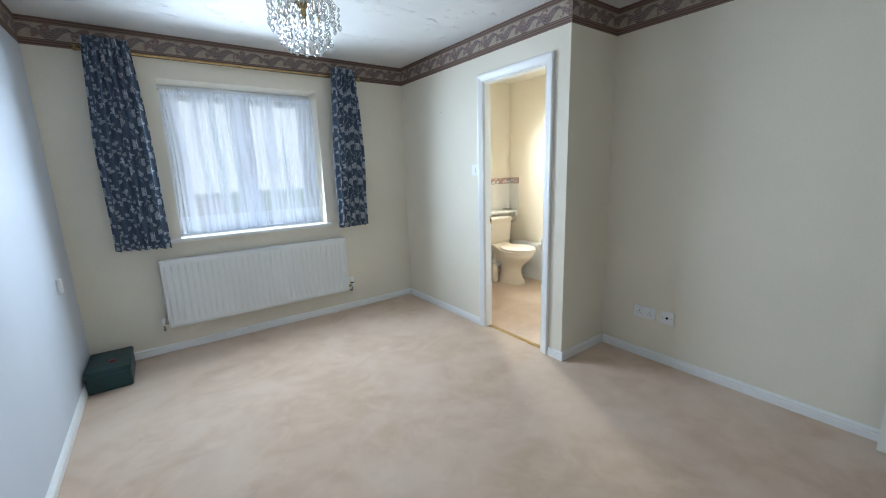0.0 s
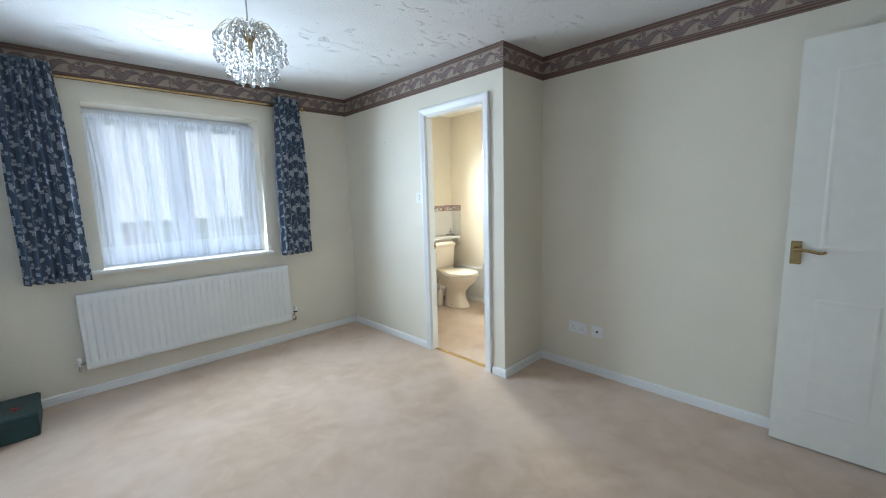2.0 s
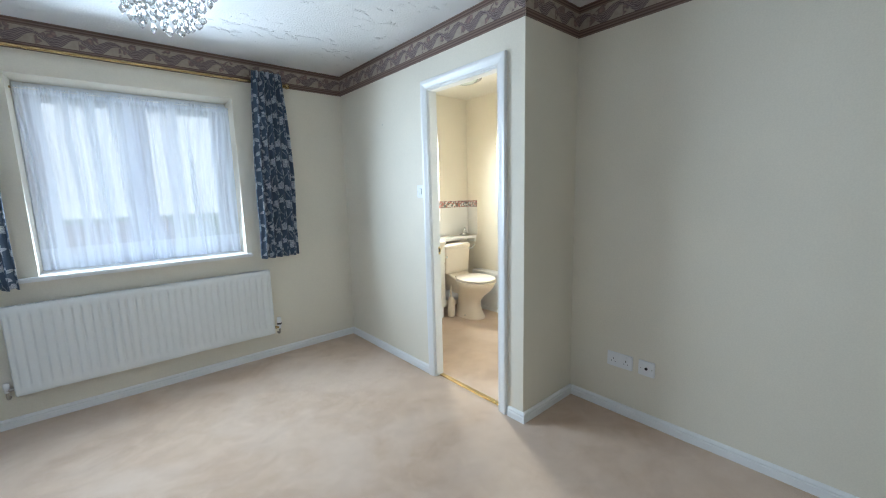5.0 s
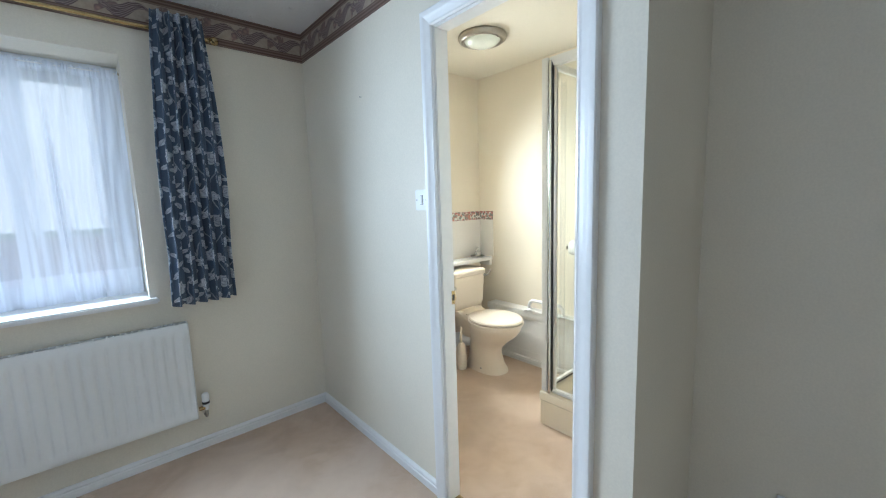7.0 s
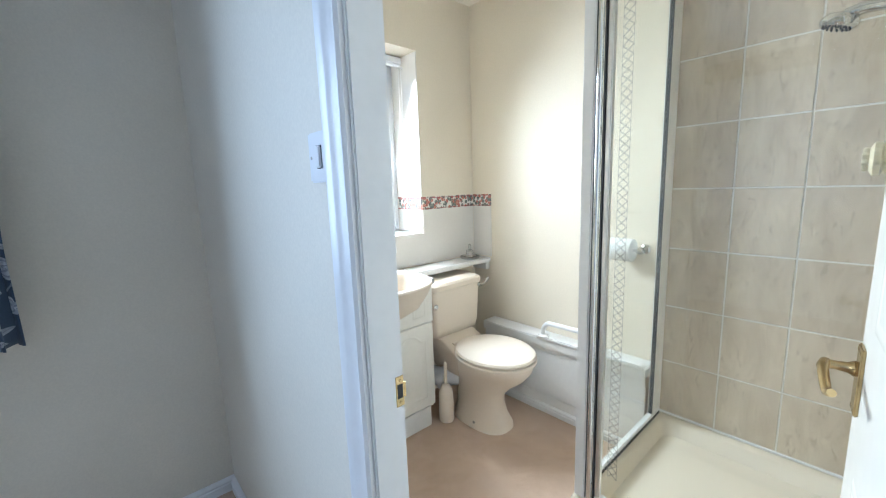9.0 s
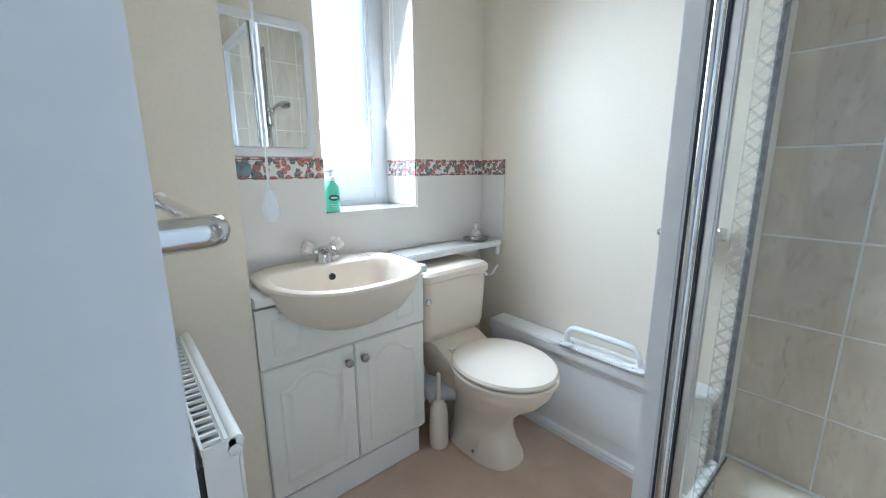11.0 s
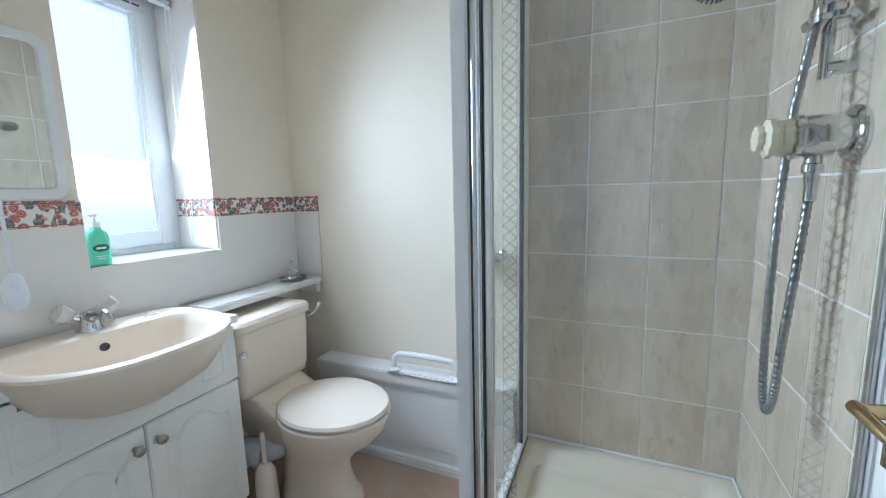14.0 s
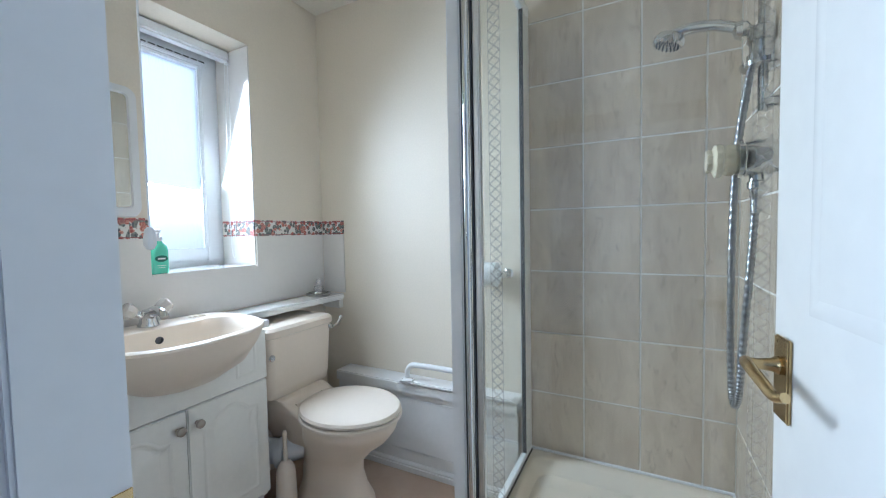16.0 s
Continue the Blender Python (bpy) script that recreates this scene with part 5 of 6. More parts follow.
    part("connector", tube([pts[0] + Vector((0, 0, 0.005)), pts[0] - Vector((0, 0, 0.035))], 0.0105, 12), M_CHROME, hz)


shower_set()

# ---- vanity, basin, shelf ----
FRONT = 4.835


def cathedral_door(parent, x0, x1, z0, z1, knob_x):
    d = part("door", box(x0, x1, FRONT, FRONT + 0.018, z0, z1, 0.004, 3), M_UNIT, parent)
    ix0, ix1, iz0, iz1 = x0 + 0.050, x1 - 0.050, z0 + 0.05, z1 - 0.085
    w = ix1 - ix0

    def outline(inset):
        pts = [(ix0 + inset, iz0 + inset), (ix1 - inset, iz0 + inset), (ix1 - inset, iz1 - inset * 0.6)]
        for k in range(13):
            u = 1 - k / 12
            s = 0.0
            if 0.16 < u < 0.84:
                q = (u - 0.16) / 0.68
                s = 0.042 * math.sin(math.pi * q) ** 0.75
            pts.append((ix0 + inset + (w - 2 * inset) * u, iz1 - inset + s))
        pts.append((ix0 + inset, iz1 - inset * 0.6))
        return pts

    rings = []
    bm = bmesh.new()
    for inset, out in ((-0.004, 0.0002), (0.0, 0.0022), (0.006, 0.0022), (0.010, -0.0002), (0.018, 0.0002), (0.034, 0.0030)):
        rings.append([bm.verts.new((x, FRONT - out, z)) for x, z in outline(inset)])
    skin(bm, rings, caps=False)
    bm.faces.new(rings[-1])
    part("raised_panel", bm, M_UNIT, d)
    part("knob", lathe([(0.007, 0), (0.006, -0.010), (0.011, -0.014), (0.0145, -0.020), (0.0135, -0.028), (0.006, -0.031), (0.001, -0.031)], (knob_x, FRONT, z1 - 0.055), 20, axis="Y"), M_STEEL, d, "brushed nickel knob with cream centre")


def vanity():
    t = thing("vanity_unit", (3.07, 4.97, 0), "white bathroom vanity cupboard with two arched panel doors", "vanity unit")
    x0, x1 = 2.7595, 3.368
    body = box(x0, x1, FRONT + 0.02, NORTH - 0.007, 0.10, 0.650)
    box(x0, 2.800, FRONT + 0.02, NORTH - 0.007, 0.650, 0.775, bm=body)
    box(3.300, x1, FRONT + 0.02, NORTH - 0.007, 0.650, 0.775, bm=body)
    box(2.800, 3.300, 5.045, NORTH - 0.007, 0.650, 0.775, bm=body)
    part("carcass", body, M_UNIT, t)
    part("plinth", box(x0 + 0.004, x1 - 0.03, FRONT + 0.004, FRONT + 0.022, 0.002, 0.112, 0.002), M_WHITE, t)
    # false drawer front, stepped down behind the bowl
    front = bmesh.new()
    half = [(x1, 0.765), (3.272, 0.765), (3.272, 0.742), (3.240, 0.742), (3.240, 0.704), (3.180, 0.704), (3.180, 0.690)]
    edge = [(x0, 0.578), (x1, 0.578)] + half + [(6.10 - x, z) for x, z in half[:0:-1]] + [(x0, 0.765)]
    skin(front, [[front.verts.new((x, y, z)) for x, z in edge] for y in (FRONT, FRONT + 0.018)])
    d = part("drawer_front", front, M_UNIT, t)
    for a, b in ((x0 + 0.045, x0 + 0.125), (x1 - 0.125, x1 - 0.045)):
        bm = bmesh.new()
        rings = [[bm.verts.new((x, FRONT - o, z)) for x, z in ((a + i, 0.615 + i), (b - i, 0.615 + i), (b - i, 0.725 - i), (a + i, 0.725 - i))] for i, o in ((-0.003, 0.0002), (0.0, 0.0022), (0.006, 0.0022), (0.010, -0.0002), (0.022, 0.0026))]
        skin(bm, rings, caps=False)
        bm.faces.new(rings[-1])
        part("raised_panel", bm, M_UNIT, d)
    m = (x0 + x1) / 2
    cathedral_door(t, x0, m - 0.0015, 0.118, 0.572, m - 0.030)
    cathedral_door(t, m + 0.0015, x1, 0.118, 0.572, m + 0.030)


vanity()
# the worktop is cut out round the bowl
bm = bmesh.new()
HOLE = [(2.7585, 4.815), (2.815, 4.815), (2.815, 4.985), (3.285, 4.985), (3.285, 4.815), (3.372, 4.815), (3.372, NORTH - 0.007), (2.7585, NORTH - 0.007)]
skin(bm, [[bm.verts.new((x, y + (d if y < 4.9 else 0), z)) for x, y in HOLE] for z, d in ((0.778, 0.004), (0.782, 0.0), (0.800, 0.0), (0.804, 0.002), (0.806, 0.006))])
tagged(solid("worktop", bm, M_WORKTOP, "", "", "", ""), "white laminate worktop on the vanity unit", "worktop")
t = thing("shelf", (3.67, 5.03, 0.806), "white laminate shelf over the toilet cistern", "shelf")
part("board", box(3.374, BEAST - 0.008, 4.955, NORTH - 0.007, 0.782, 0.812, 0.006, 3), M_WORKTOP, t)
part("bracket", box(3.935, 3.966, 4.965, 5.09, 0.735, 0.782, 0.004), M_UNIT, t)


def d_ring(cx, cy, w, back, front, z, n=44):
    """Outline of a D-shaped basin: flat back, bowed front."""
    pts = []
    for k in range(n):
        a = 2 * math.pi * k / n
        c, s = math.cos(a), math.sin(a)
        y = cy + (back if s > 0 else front) * (abs(s) ** (0.45 if s > 0 else 0.92)) * (1 if s > 0 else -1)
        x = cx + w * (abs(c) ** (0.55 if s > 0 else 0.80)) * (1 if c > 0 else -1)
        pts.append((x, y, z))
    return pts


def basin():
    t = thing("basin", (3.055, 4.85, 0.806), "champagne ceramic semi recessed wash basin with overflow", "basin")
    cx, cy = 3.056, 4.885
    bm = loft([d_ring(cx, cy, 0.06, 0.03, 0.06, 0.655), d_ring(cx, cy, 0.13, 0.06, 0.135, 0.668), d_ring(cx, cy, 0.205, 0.12, 0.205, 0.715), d_ring(cx, cy, 0.245, 0.16, 0.243, 0.775), d_ring(cx, cy, 0.262, 0.185, 0.258, 0.812),
               d_ring(cx, cy, 0.267, 0.190, 0.262, 0.824), d_ring(cx, cy, 0.264, 0.189, 0.259, 0.831), d_ring(cx, cy, 0.256, 0.186, 0.252, 0.834), d_ring(cx, cy - 0.008, 0.236, 0.105, 0.226, 0.833), d_ring(cx, cy - 0.008, 0.226, 0.095, 0.217, 0.826),
               d_ring(cx, cy - 0.01, 0.212, 0.088, 0.204, 0.795), d_ring(cx, cy - 0.012, 0.192, 0.076, 0.182, 0.745), d_ring(cx, cy - 0.015, 0.150, 0.055, 0.140, 0.712), d_ring(cx, cy - 0.02, 0.09, 0.03, 0.085, 0.700), d_ring(cx, cy - 0.03, 0.03, 0.008, 0.03, 0.697)])
    part("bowl", bm, M_CERAMIC, t)
    part("overflow", lathe([(0.012, 0), (0.012, -0.004), (0.008, -0.004), (0.007, 0.001)], (cx, 4.9585, 0.790), 16, axis="Y"), M_BLACK, t, "dark round overflow hole")
    part("waste", lathe([(0.022, 0), (0.020, 0.003), (0.002, 0.004)], (cx, cy - 0.04, 0.699), 18), M_CHROME, t)
    for k in range(3):
        part("soap_ridge", loft([[(3.195 + 0.018 * k + 0.005 * math.cos(a), y, 0.8335 + 0.004 * math.sin(a)) for a in [math.pi * j / 5 for j in range(6)]] for y in (4.992, 5.012, 5.032)]), M_CERAMIC, t)
    g = thing("basin_tap", (cx, 5.020, 0.834), "chrome basin mixer tap with clear acrylic handles", "tap")
    part("base", lathe([(0.032, 0), (0.032, 0.005), (0.027, 0.014), (0.024, 0.036), (0.020, 0.050), (0.014, 0.056)], (cx, 5.020, 0.833), 22), M_CHROME, g)
    sp = smooth_path([(cx, 5.020, 0.855), (cx, 4.998, 0.882), (cx, 4.960, 0.890), (cx, 4.928, 0.884), (cx, 4.915, 0.870)], 6)
    part("spout", tube(sp, 0.010, 14, radii=[0.019 - 0.007 * i / len(sp) for i in range(len(sp))]), M_CHROME, g)
    for s in (-1, 1):
        part("shank", tube([(cx, 5.020, 0.858), (cx + s * 0.034, 5.025, 0.880)], 0.010, 12), M_CHROME, g)
        d = Vector((s * 0.85, 0.1, 0.5)).normalized()
        part("handle", lathe_dir([(0.011, 0), (0.021, 0.007), (0.026, 0.022), (0.027, 0.037), (0.021, 0.045), (0.002, 0.047)], Vector((cx + s * 0.032, 5.025, 0.879)), d, 8), M_CRYSTALPLASTIC, g, "clear acrylic tap handle")


M_CRYSTALPLASTIC = material("clouded_acrylic", (0.86, 0.82, 0.76), 0.15, coat=0.5, grain=0.02)
M_CRYSTALPLASTIC.node_tree.nodes["Principled BSDF"].inputs["Transmission Weight"].default_value = 0.45
basin()

# ---- toilet ----


def oval(cx, cy, rx, rf, rb, z, n=40, p=2.0):
    pts = []
    for k in range(n):
        a = 2 * math.pi * k / n
        c, s = math.cos(a), math.sin(a)
        pts.append((cx + rx * math.copysign(abs(c) ** (2 / p), c), cy + (rb if s > 0 else rf) * math.copysign(abs(s) ** (2 / p), s), z))
    return pts


def rounded(x0, x1, y0, y1, z, r, n=5):
    pts = []
    for cx, cy, a0 in ((x1 - r, y1 - r, 0), (x0 + r, y1 - r, 90), (x0 + r, y0 + r, 180), (x1 - r, y0 + r, 270)):
        for k in range(n):
            a = radians(a0 + 90 * k / (n - 1))
            pts.append((cx + r * math.cos(a), cy + r * math.sin(a), z))
    return pts


def toilet():
    cx, cy = 3.570, 4.600
    t = thing("toilet", (cx, 4.72, 0), "champagne ceramic close coupled toilet with the lid down", "toilet")
    bm = loft([oval(cx + 0.012, 4.70, 0.112, 0.185, 0.17, 0.0, p=2.6), oval(cx + 0.012, 4.70, 0.110, 0.183, 0.17, 0.016, p=2.6), oval(cx + 0.010, 4.70, 0.092, 0.158, 0.155, 0.07, p=2.4), oval(cx + 0.008, 4.70, 0.087, 0.140, 0.15, 0.13, p=2.3), oval(cx + 0.004, 4.69, 0.088, 0.140, 0.15, 0.19),
               oval(cx, 4.665, 0.108, 0.170, 0.16, 0.25), oval(cx, 4.64, 0.146, 0.210, 0.17, 0.30), oval(cx, 4.62, 0.168, 0.228, 0.175, 0.345), oval(cx, 4.615, 0.175, 0.232, 0.18, 0.375), oval(cx, 4.615, 0.172, 0.229, 0.178, 0.388), oval(cx, 4.615, 0.150, 0.205, 0.16, 0.390)])
    part("pan", bm, M_CERAMIC, t)
    bm = loft([rounded(cx - 0.075, cx + 0.075, 4.74, 4.99, 0.24, 0.03), rounded(cx - 0.10, cx + 0.10, 4.735, 5.04, 0.33, 0.03), rounded(cx - 0.125, cx + 0.125, 4.74, 5.06, 0.385, 0.03), rounded(cx - 0.13, cx + 0.13, 4.77, 5.07, 0.410, 0.03), rounded(cx - 0.13, cx + 0.13, 4.84, 5.07, 0.442, 0.03)])
    part("cistern_ledge", bm, M_CERAMIC, t)
    bm = loft([oval(cx, cy, 0.172, 0.214, 0.20, 0.3895), oval(cx, cy, 0.173, 0.215, 0.20, 0.3925), oval(cx, cy, 0.188, 0.231, 0.209, 0.3945), oval(cx, cy, 0.189, 0.232, 0.209, 0.404), oval(cx, cy, 0.184, 0.226, 0.206, 0.409), oval(cx, cy, 0.10, 0.13, 0.12, 0.409)])
    part("seat", bm, M_SEAT, t)
    bm = loft([oval(cx, cy, 0.166, 0.209, 0.19, 0.4095), oval(cx, cy, 0.168, 0.211, 0.19, 0.4145), oval(cx, cy, 0.184, 0.227, 0.207, 0.4155), oval(cx, cy, 0.186, 0.229, 0.208, 0.424), oval(cx, cy, 0.180, 0.222, 0.202, 0.433), oval(cx, cy, 0.155, 0.195, 0.18, 0.439), oval(cx, cy, 0.08, 0.10, 0.10, 0.442), oval(cx, cy, 0.01, 0.012, 0.012, 0.4425)])
    part("lid", bm, M_SEAT, t, "closed champagne plastic lid")
    for s in (-1, 1):
        part("seat_hinge", tube([(cx + s * 0.055, 4.802, 0.42), (cx + s * 0.095, 4.802, 0.42)], 0.011, 14), M_SEAT, t)
    x0, x1 = 3.400, 3.765
    bm = loft([rounded(x0 + 0.05, x1 - 0.05, 4.89, 5.075, 0.436, 0.03), rounded(x0 + 0.018, x1 - 0.018, 4.882, 5.085, 0.446, 0.03), rounded(x0 + 0.010, x1 - 0.010, 4.872, 5.09, 0.48, 0.03), rounded(x0 + 0.004, x1 - 0.004, 4.862, 5.095, 0.66, 0.03), rounded(x0 + 0.004, x1 - 0.004, 4.862, 5.095, 0.706, 0.03)])
    part("cistern", bm, M_CERAMIC, t)
    bm = loft([rounded(x0 + 0.002, x1 - 0.002, 4.858, 5.098, 0.707, 0.03), rounded(x0 - 0.004, x1 + 0.004, 4.850, 5.100, 0.712, 0.032), rounded(x0 - 0.004, x1 + 0.004, 4.850, 5.100, 0.738, 0.032), rounded(x0 + 0.006, x1 - 0.006, 4.860, 5.094, 0.750, 0.03), rounded(x0 + 0.05, x1 - 0.05, 4.90, 5.06, 0.753, 0.03)])
    part("cistern_lid", bm, M_CERAMIC, t)
    part("chrome_plug", lathe([(0.014, 0), (0.014, -0.004), (0.011, -0.007), (0.001, -0.008)], (3.418, 4.864, 0.630), 20, axis="Y"), M_CHROME, t)
    lv = part("flush_lever", lathe([(0.012, 0), (0.013, -0.006), (0.008, -0.012), (0.008, -0.020)], (3.748, 4.862, 0.692), 18, axis="Y"), M_CHROME, t, "chrome flush lever")
    part("lever_arm", tube(smooth_path([(3.748, 4.842, 0.692), (3.770, 4.838, 0.697), (3.790, 4.838, 0.712), (3.806, 4.842, 0.726)], 5), 0.004, 10, radii=[0.004 + 0.0003 * i for i in range(16)]), M_STEEL, lv)
    for s in (-1, 1):
        part("floor_screw", lathe([(0.007, 0), (0.007, s * 0.004), (0.001, s * 0.006)], (cx + s * 0.094, 4.66, 0.035), 10, axis="X"), M_STEEL, t)
    c = part("pan_connector", tube([(cx - 0.02, 4.86, 0.20), (cx - 0.09, 4.90, 0.20), (cx - 0.12, 5.0, 0.20), (cx - 0.12, 5.10, 0.20)], 0.052, 18), M_PLASTIC, t, "white plastic pan connector")
    part("flange", tube([(cx - 0.085, 4.875, 0.20), (cx - 0.10, 4.905, 0.20)], 0.062, 20), M_PLASTIC, c)


toilet()
t = thing("toilet_brush", (3.425, 4.815, 0), "cream plastic toilet brush in its holder", "toilet brush")
part("holder", lathe([(0.036, 0.002), (0.040, 0.010), (0.041, 0.06), (0.038, 0.16), (0.034, 0.185), (0.022, 0.205), (0.012, 0.212)], (3.425, 4.815, 0), 24), M_SEAT, t)
part("handle", lathe([(0.011, 0.205), (0.0085, 0.23), (0.0085, 0.31), (0.010, 0.325), (0.006, 0.336), (0.001, 0.338)], (3.425, 4.815, 0), 16), M_SEAT, t)

# ---- boxing and grab rail on the end wall ----


def boxing():
    t = thing("pipe_boxing", (3.92, 4.5, 0), "white painted panelled pipe boxing along the end wall", "boxing", kind="structure")
    xf, y0, y1 = 3.874, 3.972, 4.93
    part("panel", box(xf, xf + 0.012, y0, y1, 0.0, 0.378, 0.002), M_WHITE, t)
    part("top_board", box(xf - 0.014, BEAST - 0.001, y0, y1 + 0.006, 0.378, 0.428, 0.005), M_WHITE, t)
    part("end_panel", box(xf + 0.012, BEAST - 0.001, y1 - 0.012, y1, 0.0, 0.378, 0.002), M_WHITE, t)
    bm = extrude_profile([(a, b * 0.75) for a, b in BASE], (xf, y0, 0), (xf, y1, 0), out=(-1, 0, 0))
    part("skirting", bm, M_WHITE, t)
    for z0, z1 in ((0.092, 0.100), (0.345, 0.353)):
        part("panel_bead", box(xf - 0.003, xf, 4.02, 4.88, z0, z1, 0.0015), M_WHITE, t)
    for y, z in ((4.03, 0.13), (4.88, 0.35), (4.03, 0.34)):
        part("screw", lathe([(0.006, 0), (0.006, -0.002), (0.001, -0.003)], (xf, y, z), 12, axis="X"), M_PLASTIC, t)
    part("rail_batten", box(xf - 0.024, xf + 0.046, 3.985, 4.54, 0.4285, 0.4415, 0.005), M_WHITE, t)
    g = thing("grab_rail", (3.870, 4.36, 0.442), "white plastic coated grab rail on the boxing", "grab rail")
    x = 3.870
    part("bar", tube(smooth_path([(x, 4.502, 0.443), (x, 4.502, 0.48), (x, 4.482, 0.51), (x, 4.44, 0.518), (x, 4.26, 0.518), (x, 4.225, 0.510), (x, 4.205, 0.48), (x, 4.205, 0.443)], 6), 0.0125, 16), M_PLASTIC, g)
    for y in (4.502, 4.205):
        f = part("flange", lathe([(0.034, 0), (0.034, 0.005), (0.026, 0.009), (0.014, 0.012)], (x, y, 0.442), 24), M_PLASTIC, g)
        for k in range(3):
            a = k * 2.1 + 0.5
            part("screw", lathe([(0.004, 0), (0.004, 0.003), (0.001, 0.004)], (x + 0.025 * math.cos(a), y + 0.025 * math.sin(a), 0.4485), 8), M_STEEL, f)


boxing()

# ---- bathroom wall things ----
t = thing("mirror", (2.93, 5.10, 1.42), "wall mirror in a rounded white plastic frame", "mirror")


def rr(x0, x1, z0, z1, r, y):
    return [(p[0], y, p[1]) for p in rounded(x0, x1, z0, z1, 0, r, 7)]


bm = bmesh.new()
rings = [[bm.verts.new(p) for p in ring] for ring in (rr(2.785, 3.083, 1.212, 1.648, 0.032, 5.108), rr(2.779, 3.089, 1.206, 1.654, 0.036, 5.094), rr(2.783, 3.085, 1.210, 1.650, 0.034, 5.084), rr(2.806, 3.062, 1.236, 1.628, 0.018, 5.082), rr(2.811, 3.057, 1.241, 1.623, 0.015, 5.090))]
skin(bm, rings, caps=False)
part("mirror_frame", bm, M_PLASTIC, t)
part("mirror_glass", loft([rr(2.806, 3.062, 1.236, 1.628, 0.012, 5.096), rr(2.806, 3.062, 1.236, 1.628, 0.012, 5.089)]), M_MIRROR, t, "silvered mirror glass")

r, _ = radiator("radiator", -0.262, 0.262, 0.0, 0.20, 0.75, 12, "small white panel radiator on the bathroom wall", depth=0.10)
part("bleed_plug", lathe([(0.010, 0), (0.010, 0.004), (0.004, 0.005), (0.003, 0.001)], (-0.265, -0.090, 0.728), 14, axis="X"), M_CHROME, r)
part("top_roll", tube([(-0.262, -0.093, 0.741), (0.262, -0.093, 0.741)], 0.0115, 14), M_RAD, r)
part("wall_bracket", box(-0.252, -0.248, -0.055, -0.002, 0.30, 0.71), M_BLACK, r, "dark wall bracket")
r.matrix_world = pose(DIVB, 4.572, 0.20, 0, 0, 90)

t = thing("towel_rail", (DIVB, 4.28, 1.112), "polished chrome towel rail on the bathroom wall", "towel rail")
for y, s in ((4.06, 1), (4.52, -1)):
    part("rosette", lathe([(0.028, 0), (0.028, 0.004), (0.020, 0.010), (0.016, 0.012)], (DIVB, y, 1.112), 20, axis="X"), M_CHROME, t)
    part("arm", tube(smooth_path([(DIVB, y, 1.112), (DIVB + 0.03, y, 1.113), (DIVB + 0.050, y, 1.114), (DIVB + 0.058, y + s * 0.008, 1.114)], 5), 0.0145, 14), M_CHROME, t)
part("bar", tube([(DIVB + 0.056, 4.066, 1.114), (DIVB + 0.056, 4.514, 1.114)], 0.0105, 14), M_CHROME, t)

t = thing("light_pull", (2.589, 4.014, CEIL), "white pull cord switch hanging from the bathroom ceiling", "pull cord")
part("ceiling_switch", lathe([(0.001, 0), (0.040, 0), (0.042, -0.02), (0.034, -0.034), (0.010, -0.036), (0.001, -0.036)], (2.589, 4.014, CEIL), 24), M_PLASTIC, t)
part("cord", tube([(2.589, 4.014, CEIL - 0.03), (2.589, 4.014, 1.15)], 0.0011, 6), M_PLASTIC, t)
part("acorn", lathe([(0.002, 0.014), (0.005, 0.011), (0.0068, 0.0), (0.0066, -0.006), (0.004, -0.011), (0.001, -0.012)], (2.589, 4.014, 1.135), 8), M_PLASTIC, t, "faceted white plastic pull")

t = thing("suction_hook", (2.838, 5.10, 1.168), "grey blue plastic suction disc on the border tile", "hook")
part("disc", lathe([(0.024, 0), (0.025, -0.003), (0.020, -0.007), (0.008, -0.009), (0.007, -0.014), (0.001, -0.015)], (2.838, 5.103, 1.168), 20, axis="Y"), material("grey_blue_plastic", (0.22, 0.29, 0.34), 0.35, grain=0.05), t)

t = thing("soap_dispenser", (3.158, 5.135, 0.9985), "green liquid soap pump bottle on the window sill", "soap bottle")
bc = (3.158, 5.140)
body = part("bottle", loft([rounded(bc[0] - a, bc[0] + a, bc[1] - b, bc[1] + b, z, min(a, b) * 0.85) for a, b, z in ((0.028, 0.016, 0.999), (0.031, 0.018, 1.004), (0.031, 0.018, 1.085), (0.027, 0.017, 1.102), (0.014, 0.013, 1.114), (0.012, 0.012, 1.122))]), M_BOTTLE, t)
part("badge", lathe([(0.022, 0), (0.022, -0.0012), (0.001, -0.0014)], (bc[0], bc[1] - 0.0183, 0), 24, axis="Y"), M_BADGE, body, "dark green oval badge")
bd = body.children[0]
for v in bd.data.vertices:
    v.co.z = (v.co.z) * 0.55 + (1.055 - 0.9985) + 0.55 * 0.9985
bars = bmesh.new()
box(bc[0] - 0.013, bc[0] + 0.013, bc[1] - 0.0203, bc[1] - 0.0195, 1.052, 1.058, bm=bars)
part("print_bar", bars, M_TEXT, body)
for k, w in enumerate((0.016, 0.012)):
    part("print_bar", box(bc[0] - w, bc[0] + w, bc[1] - 0.0188, bc[1] - 0.0180, 1.028 - 0.008 * k, 1.030 - 0.008 * k), M_TEXT, body)
pm = part("pump", lathe([(0.012, 1.120), (0.014, 1.122), (0.014, 1.136), (0.006, 1.138), (0.004, 1.152), (0.010, 1.153), (0.011, 1.164), (0.004, 1.167)], (*bc, 0), 18), M_PLASTIC, t)
part("nozzle", tube([(bc[0], bc[1], 1.160), (bc[0] - 0.02, bc[1] - 0.012, 1.160), (bc[0] - 0.03, bc[1] - 0.018, 1.155)], 0.0045, 10), M_PLASTIC, pm)

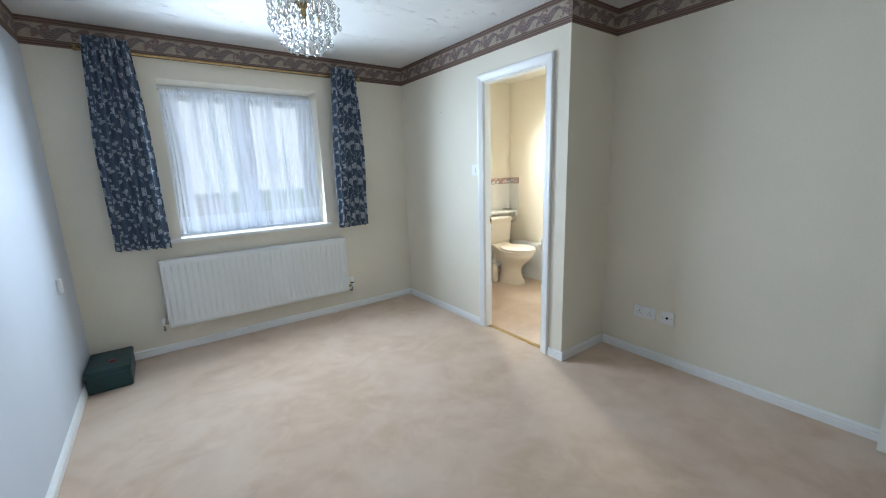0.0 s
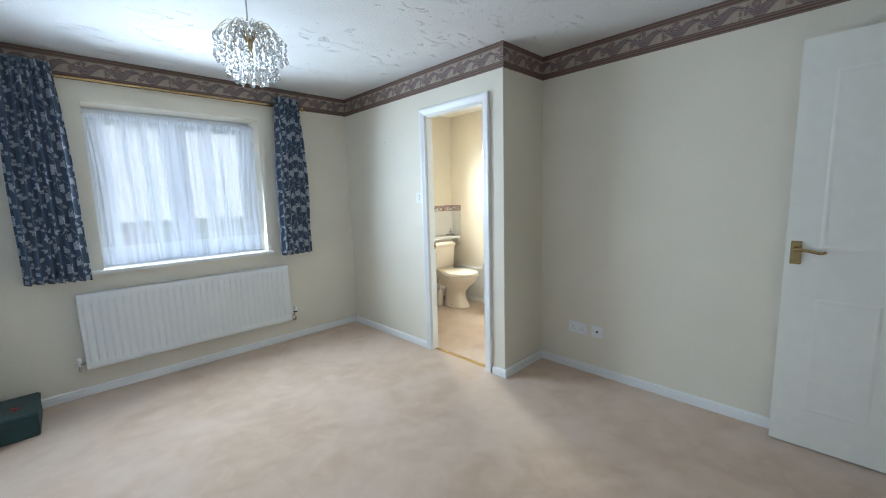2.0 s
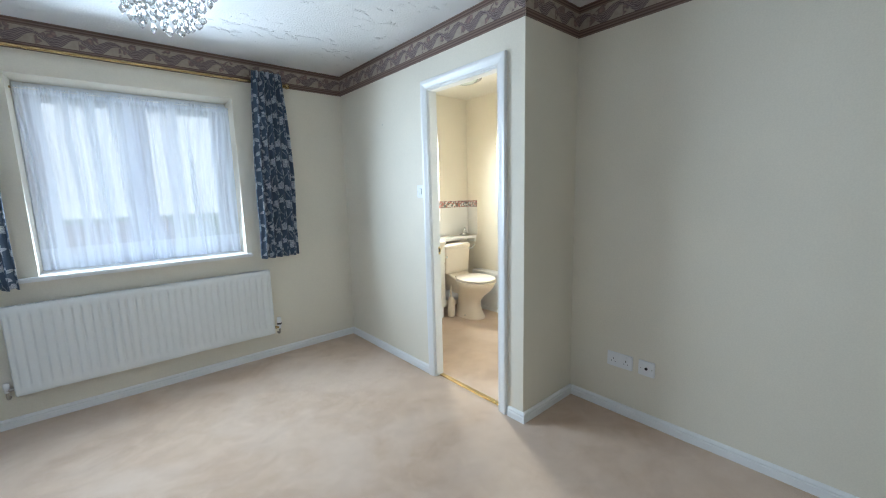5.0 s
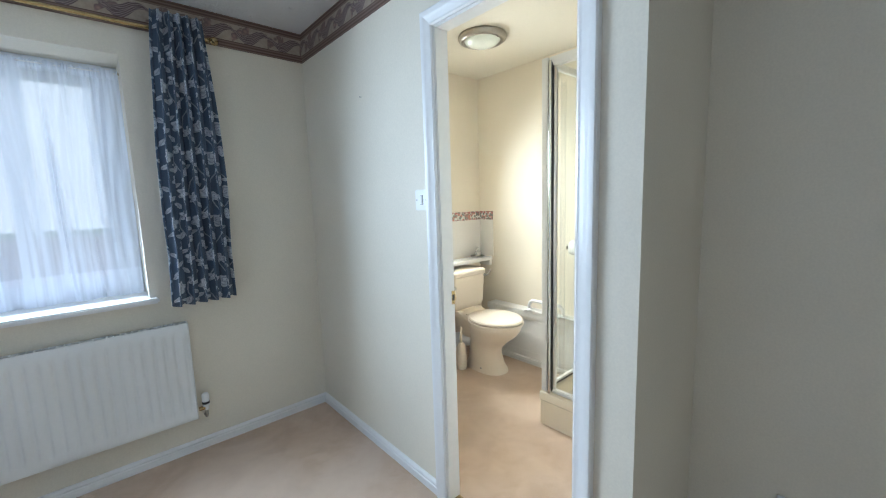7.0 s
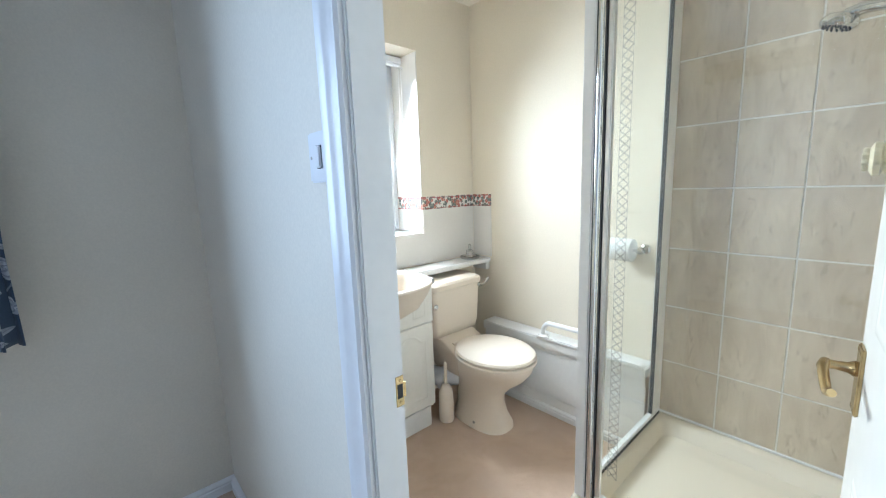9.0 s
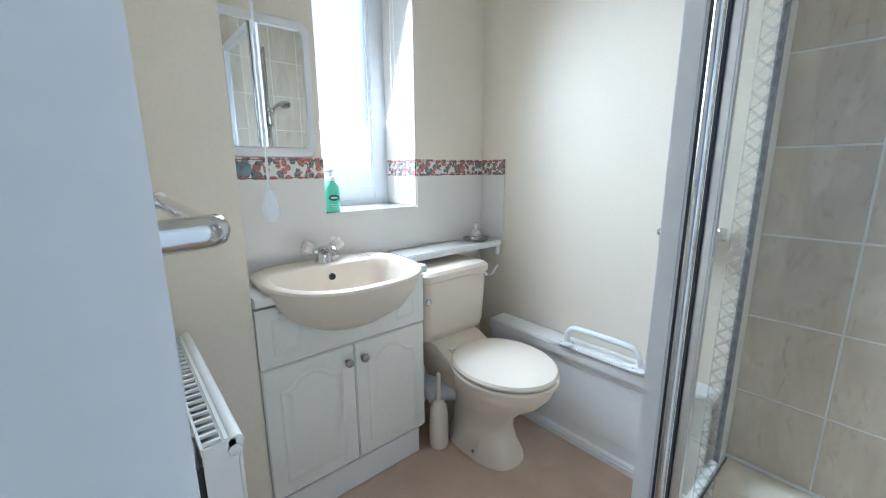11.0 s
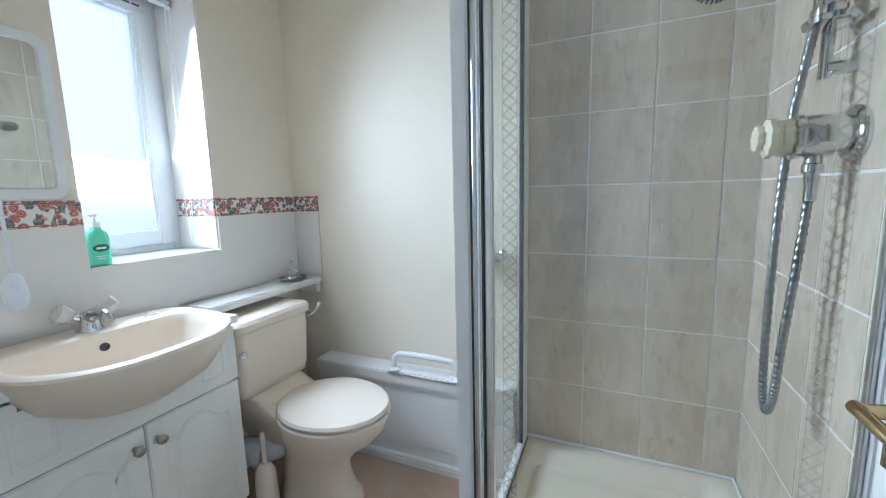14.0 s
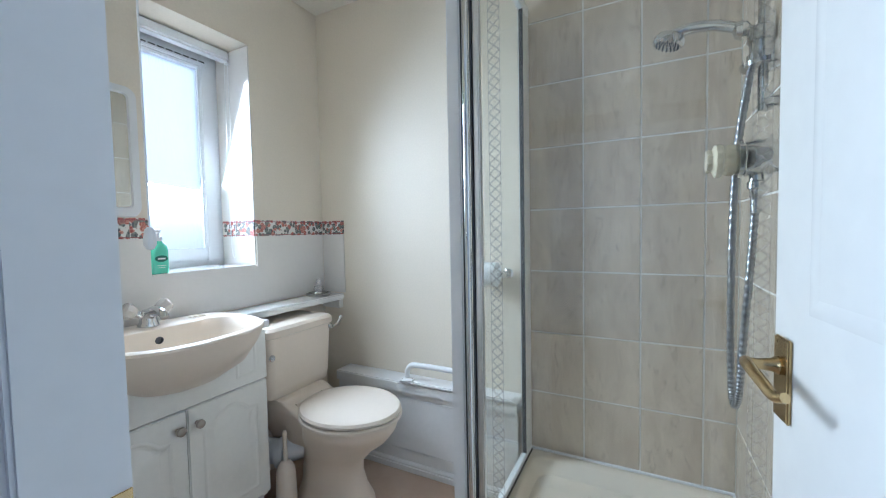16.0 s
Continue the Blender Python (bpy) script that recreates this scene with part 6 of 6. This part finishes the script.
t = thing("trinket_dish", (3.852, 5.030, 0.812), "old silver dish with a glass stopper on the shelf", "dish")
at = (3.852, 5.030, 0.812)
part("dish", lathe([(0.056, 0.0), (0.062, 0.005), (0.064, 0.013), (0.058, 0.016), (0.050, 0.009), (0.001, 0.007)], at, 28), M_SILVERPRINT, t)
part("inner_ring", lathe([(0.036, 0.007), (0.040, 0.016), (0.036, 0.023), (0.001, 0.024)], at, 24), M_SILVERPRINT, t)
part("stopper", lathe([(0.020, 0.024), (0.026, 0.036), (0.022, 0.050), (0.010, 0.056), (0.012, 0.072), (0.009, 0.088), (0.001, 0.091)], at, 14), M_CRYSTAL, t)

t = thing("toilet_roll_holder", (BEAST, 4.11, 0.95), "chrome toilet roll holder with a white paper roll", "toilet roll holder")
for y in (4.035, 4.19):
    part("post", lathe([(0.022, 0), (0.022, -0.005), (0.014, -0.010), (0.010, -0.03), (0.012, -0.062), (0.016, -0.068), (0.014, -0.080), (0.002, -0.082)], (BEAST, y, 0.95), 18, axis="X"), M_CHROME, t)
part("spindle", tube([(BEAST - 0.068, 4.04, 0.95), (BEAST - 0.068, 4.185, 0.95)], 0.006, 10), M_CHROME, t)
part("paper_roll", lathe([(0.020, 0.0), (0.050, 0.0), (0.0515, 0.004), (0.0515, 0.096), (0.050, 0.10), (0.020, 0.10)], (BEAST - 0.068, 4.063, 0.95), 32, axis="Y"), M_PAPER, t)

t = thing("ceiling_light", (3.33, 4.455, CEIL), "round ceiling light with brushed metal rim and opal glass", "ceiling light")
part("rim", lathe([(0.118, 0), (0.148, -0.002), (0.152, -0.012), (0.146, -0.028), (0.130, -0.038), (0.114, -0.036), (0.112, -0.022)], (3.33, 4.455, CEIL), 40), M_STEEL, t)
part("shade", lathe([(0.001, -0.072), (0.035, -0.070), (0.075, -0.060), (0.104, -0.044), (0.113, -0.030), (0.07, -0.022), (0.001, -0.022)], (3.33, 4.455, CEIL), 40), M_OPAL, t, "unlit opal glass bowl")
for k in range(3):
    a = k * 2.09 + 0.6
    part("clip", lathe([(0.005, 0), (0.006, -0.006), (0.001, -0.008)], (3.33 + 0.121 * math.cos(a), 4.455 + 0.121 * math.sin(a), CEIL - 0.036), 8), M_STEEL, t)

# ---- outside ----
bm = bmesh.new()
bmesh.ops.create_grid(bm, x_segments=8, y_segments=8, size=400)
bmesh.ops.translate(bm, verts=bm.verts[:], vec=(0, 0, -2.8))
solid("ground", bm, M_GRASS, "garden ground below the windows", "ground")


def emissive_sky():
    m = bpy.data.materials.new("overcast_sky")
    m.use_nodes = True
    n = m.node_tree
    e = n.nodes.new("ShaderNodeEmission")
    e.inputs[0].default_value, e.inputs[1].default_value = (0.97, 0.985, 1.0, 1), SKY_GLOW
    n.links.new(e.outputs[0], n.nodes["Material Output"].inputs[0])
    return m


SKY_GLOW = 1.25
bm = box(-260, 260, 120, 121, -3, 190)
solid("backdrop", bm, emissive_sky(), "white overcast sky", "sky")


def neighbour(x0, x1, y, eaves, ridge, deep=7.0):
    h = thing("house", ((x0 + x1) / 2, y, -2.8), "red brick neighbouring house behind the garden", "house")
    part("wall", box(x0, x1, y, y + deep, -2.8, eaves), M_BRICK, h)
    bm = bmesh.new()
    sec = [[bm.verts.new((x, yy, z)) for yy, z in ((y - 0.2, eaves), (y + deep / 2, ridge), (y + deep + 0.2, eaves))] for x in (x0 - 0.3, x1 + 0.3)]
    skin(bm, sec)
    part("roof", bm, M_ROOF, h)
    k = int((x1 - x0) / 2.6)
    for i in range(k):
        cx = x0 + (i + 0.5) * (x1 - x0) / k
        w = part("window", box(cx - 0.6, cx + 0.6, y - 0.04, y + 0.02, eaves - 3.2, eaves - 2.0, 0.02), M_UPVC, h)
        part("pane", box(cx - 0.52, cx + 0.52, y - 0.05, y - 0.04, eaves - 3.12, eaves - 2.08), M_PANE, w)


neighbour(-9.0, 3.0, 24.0, -1.0, 0.2)
neighbour(3.75, 9.0, 8.6, 1.15, 1.35, 1.4)
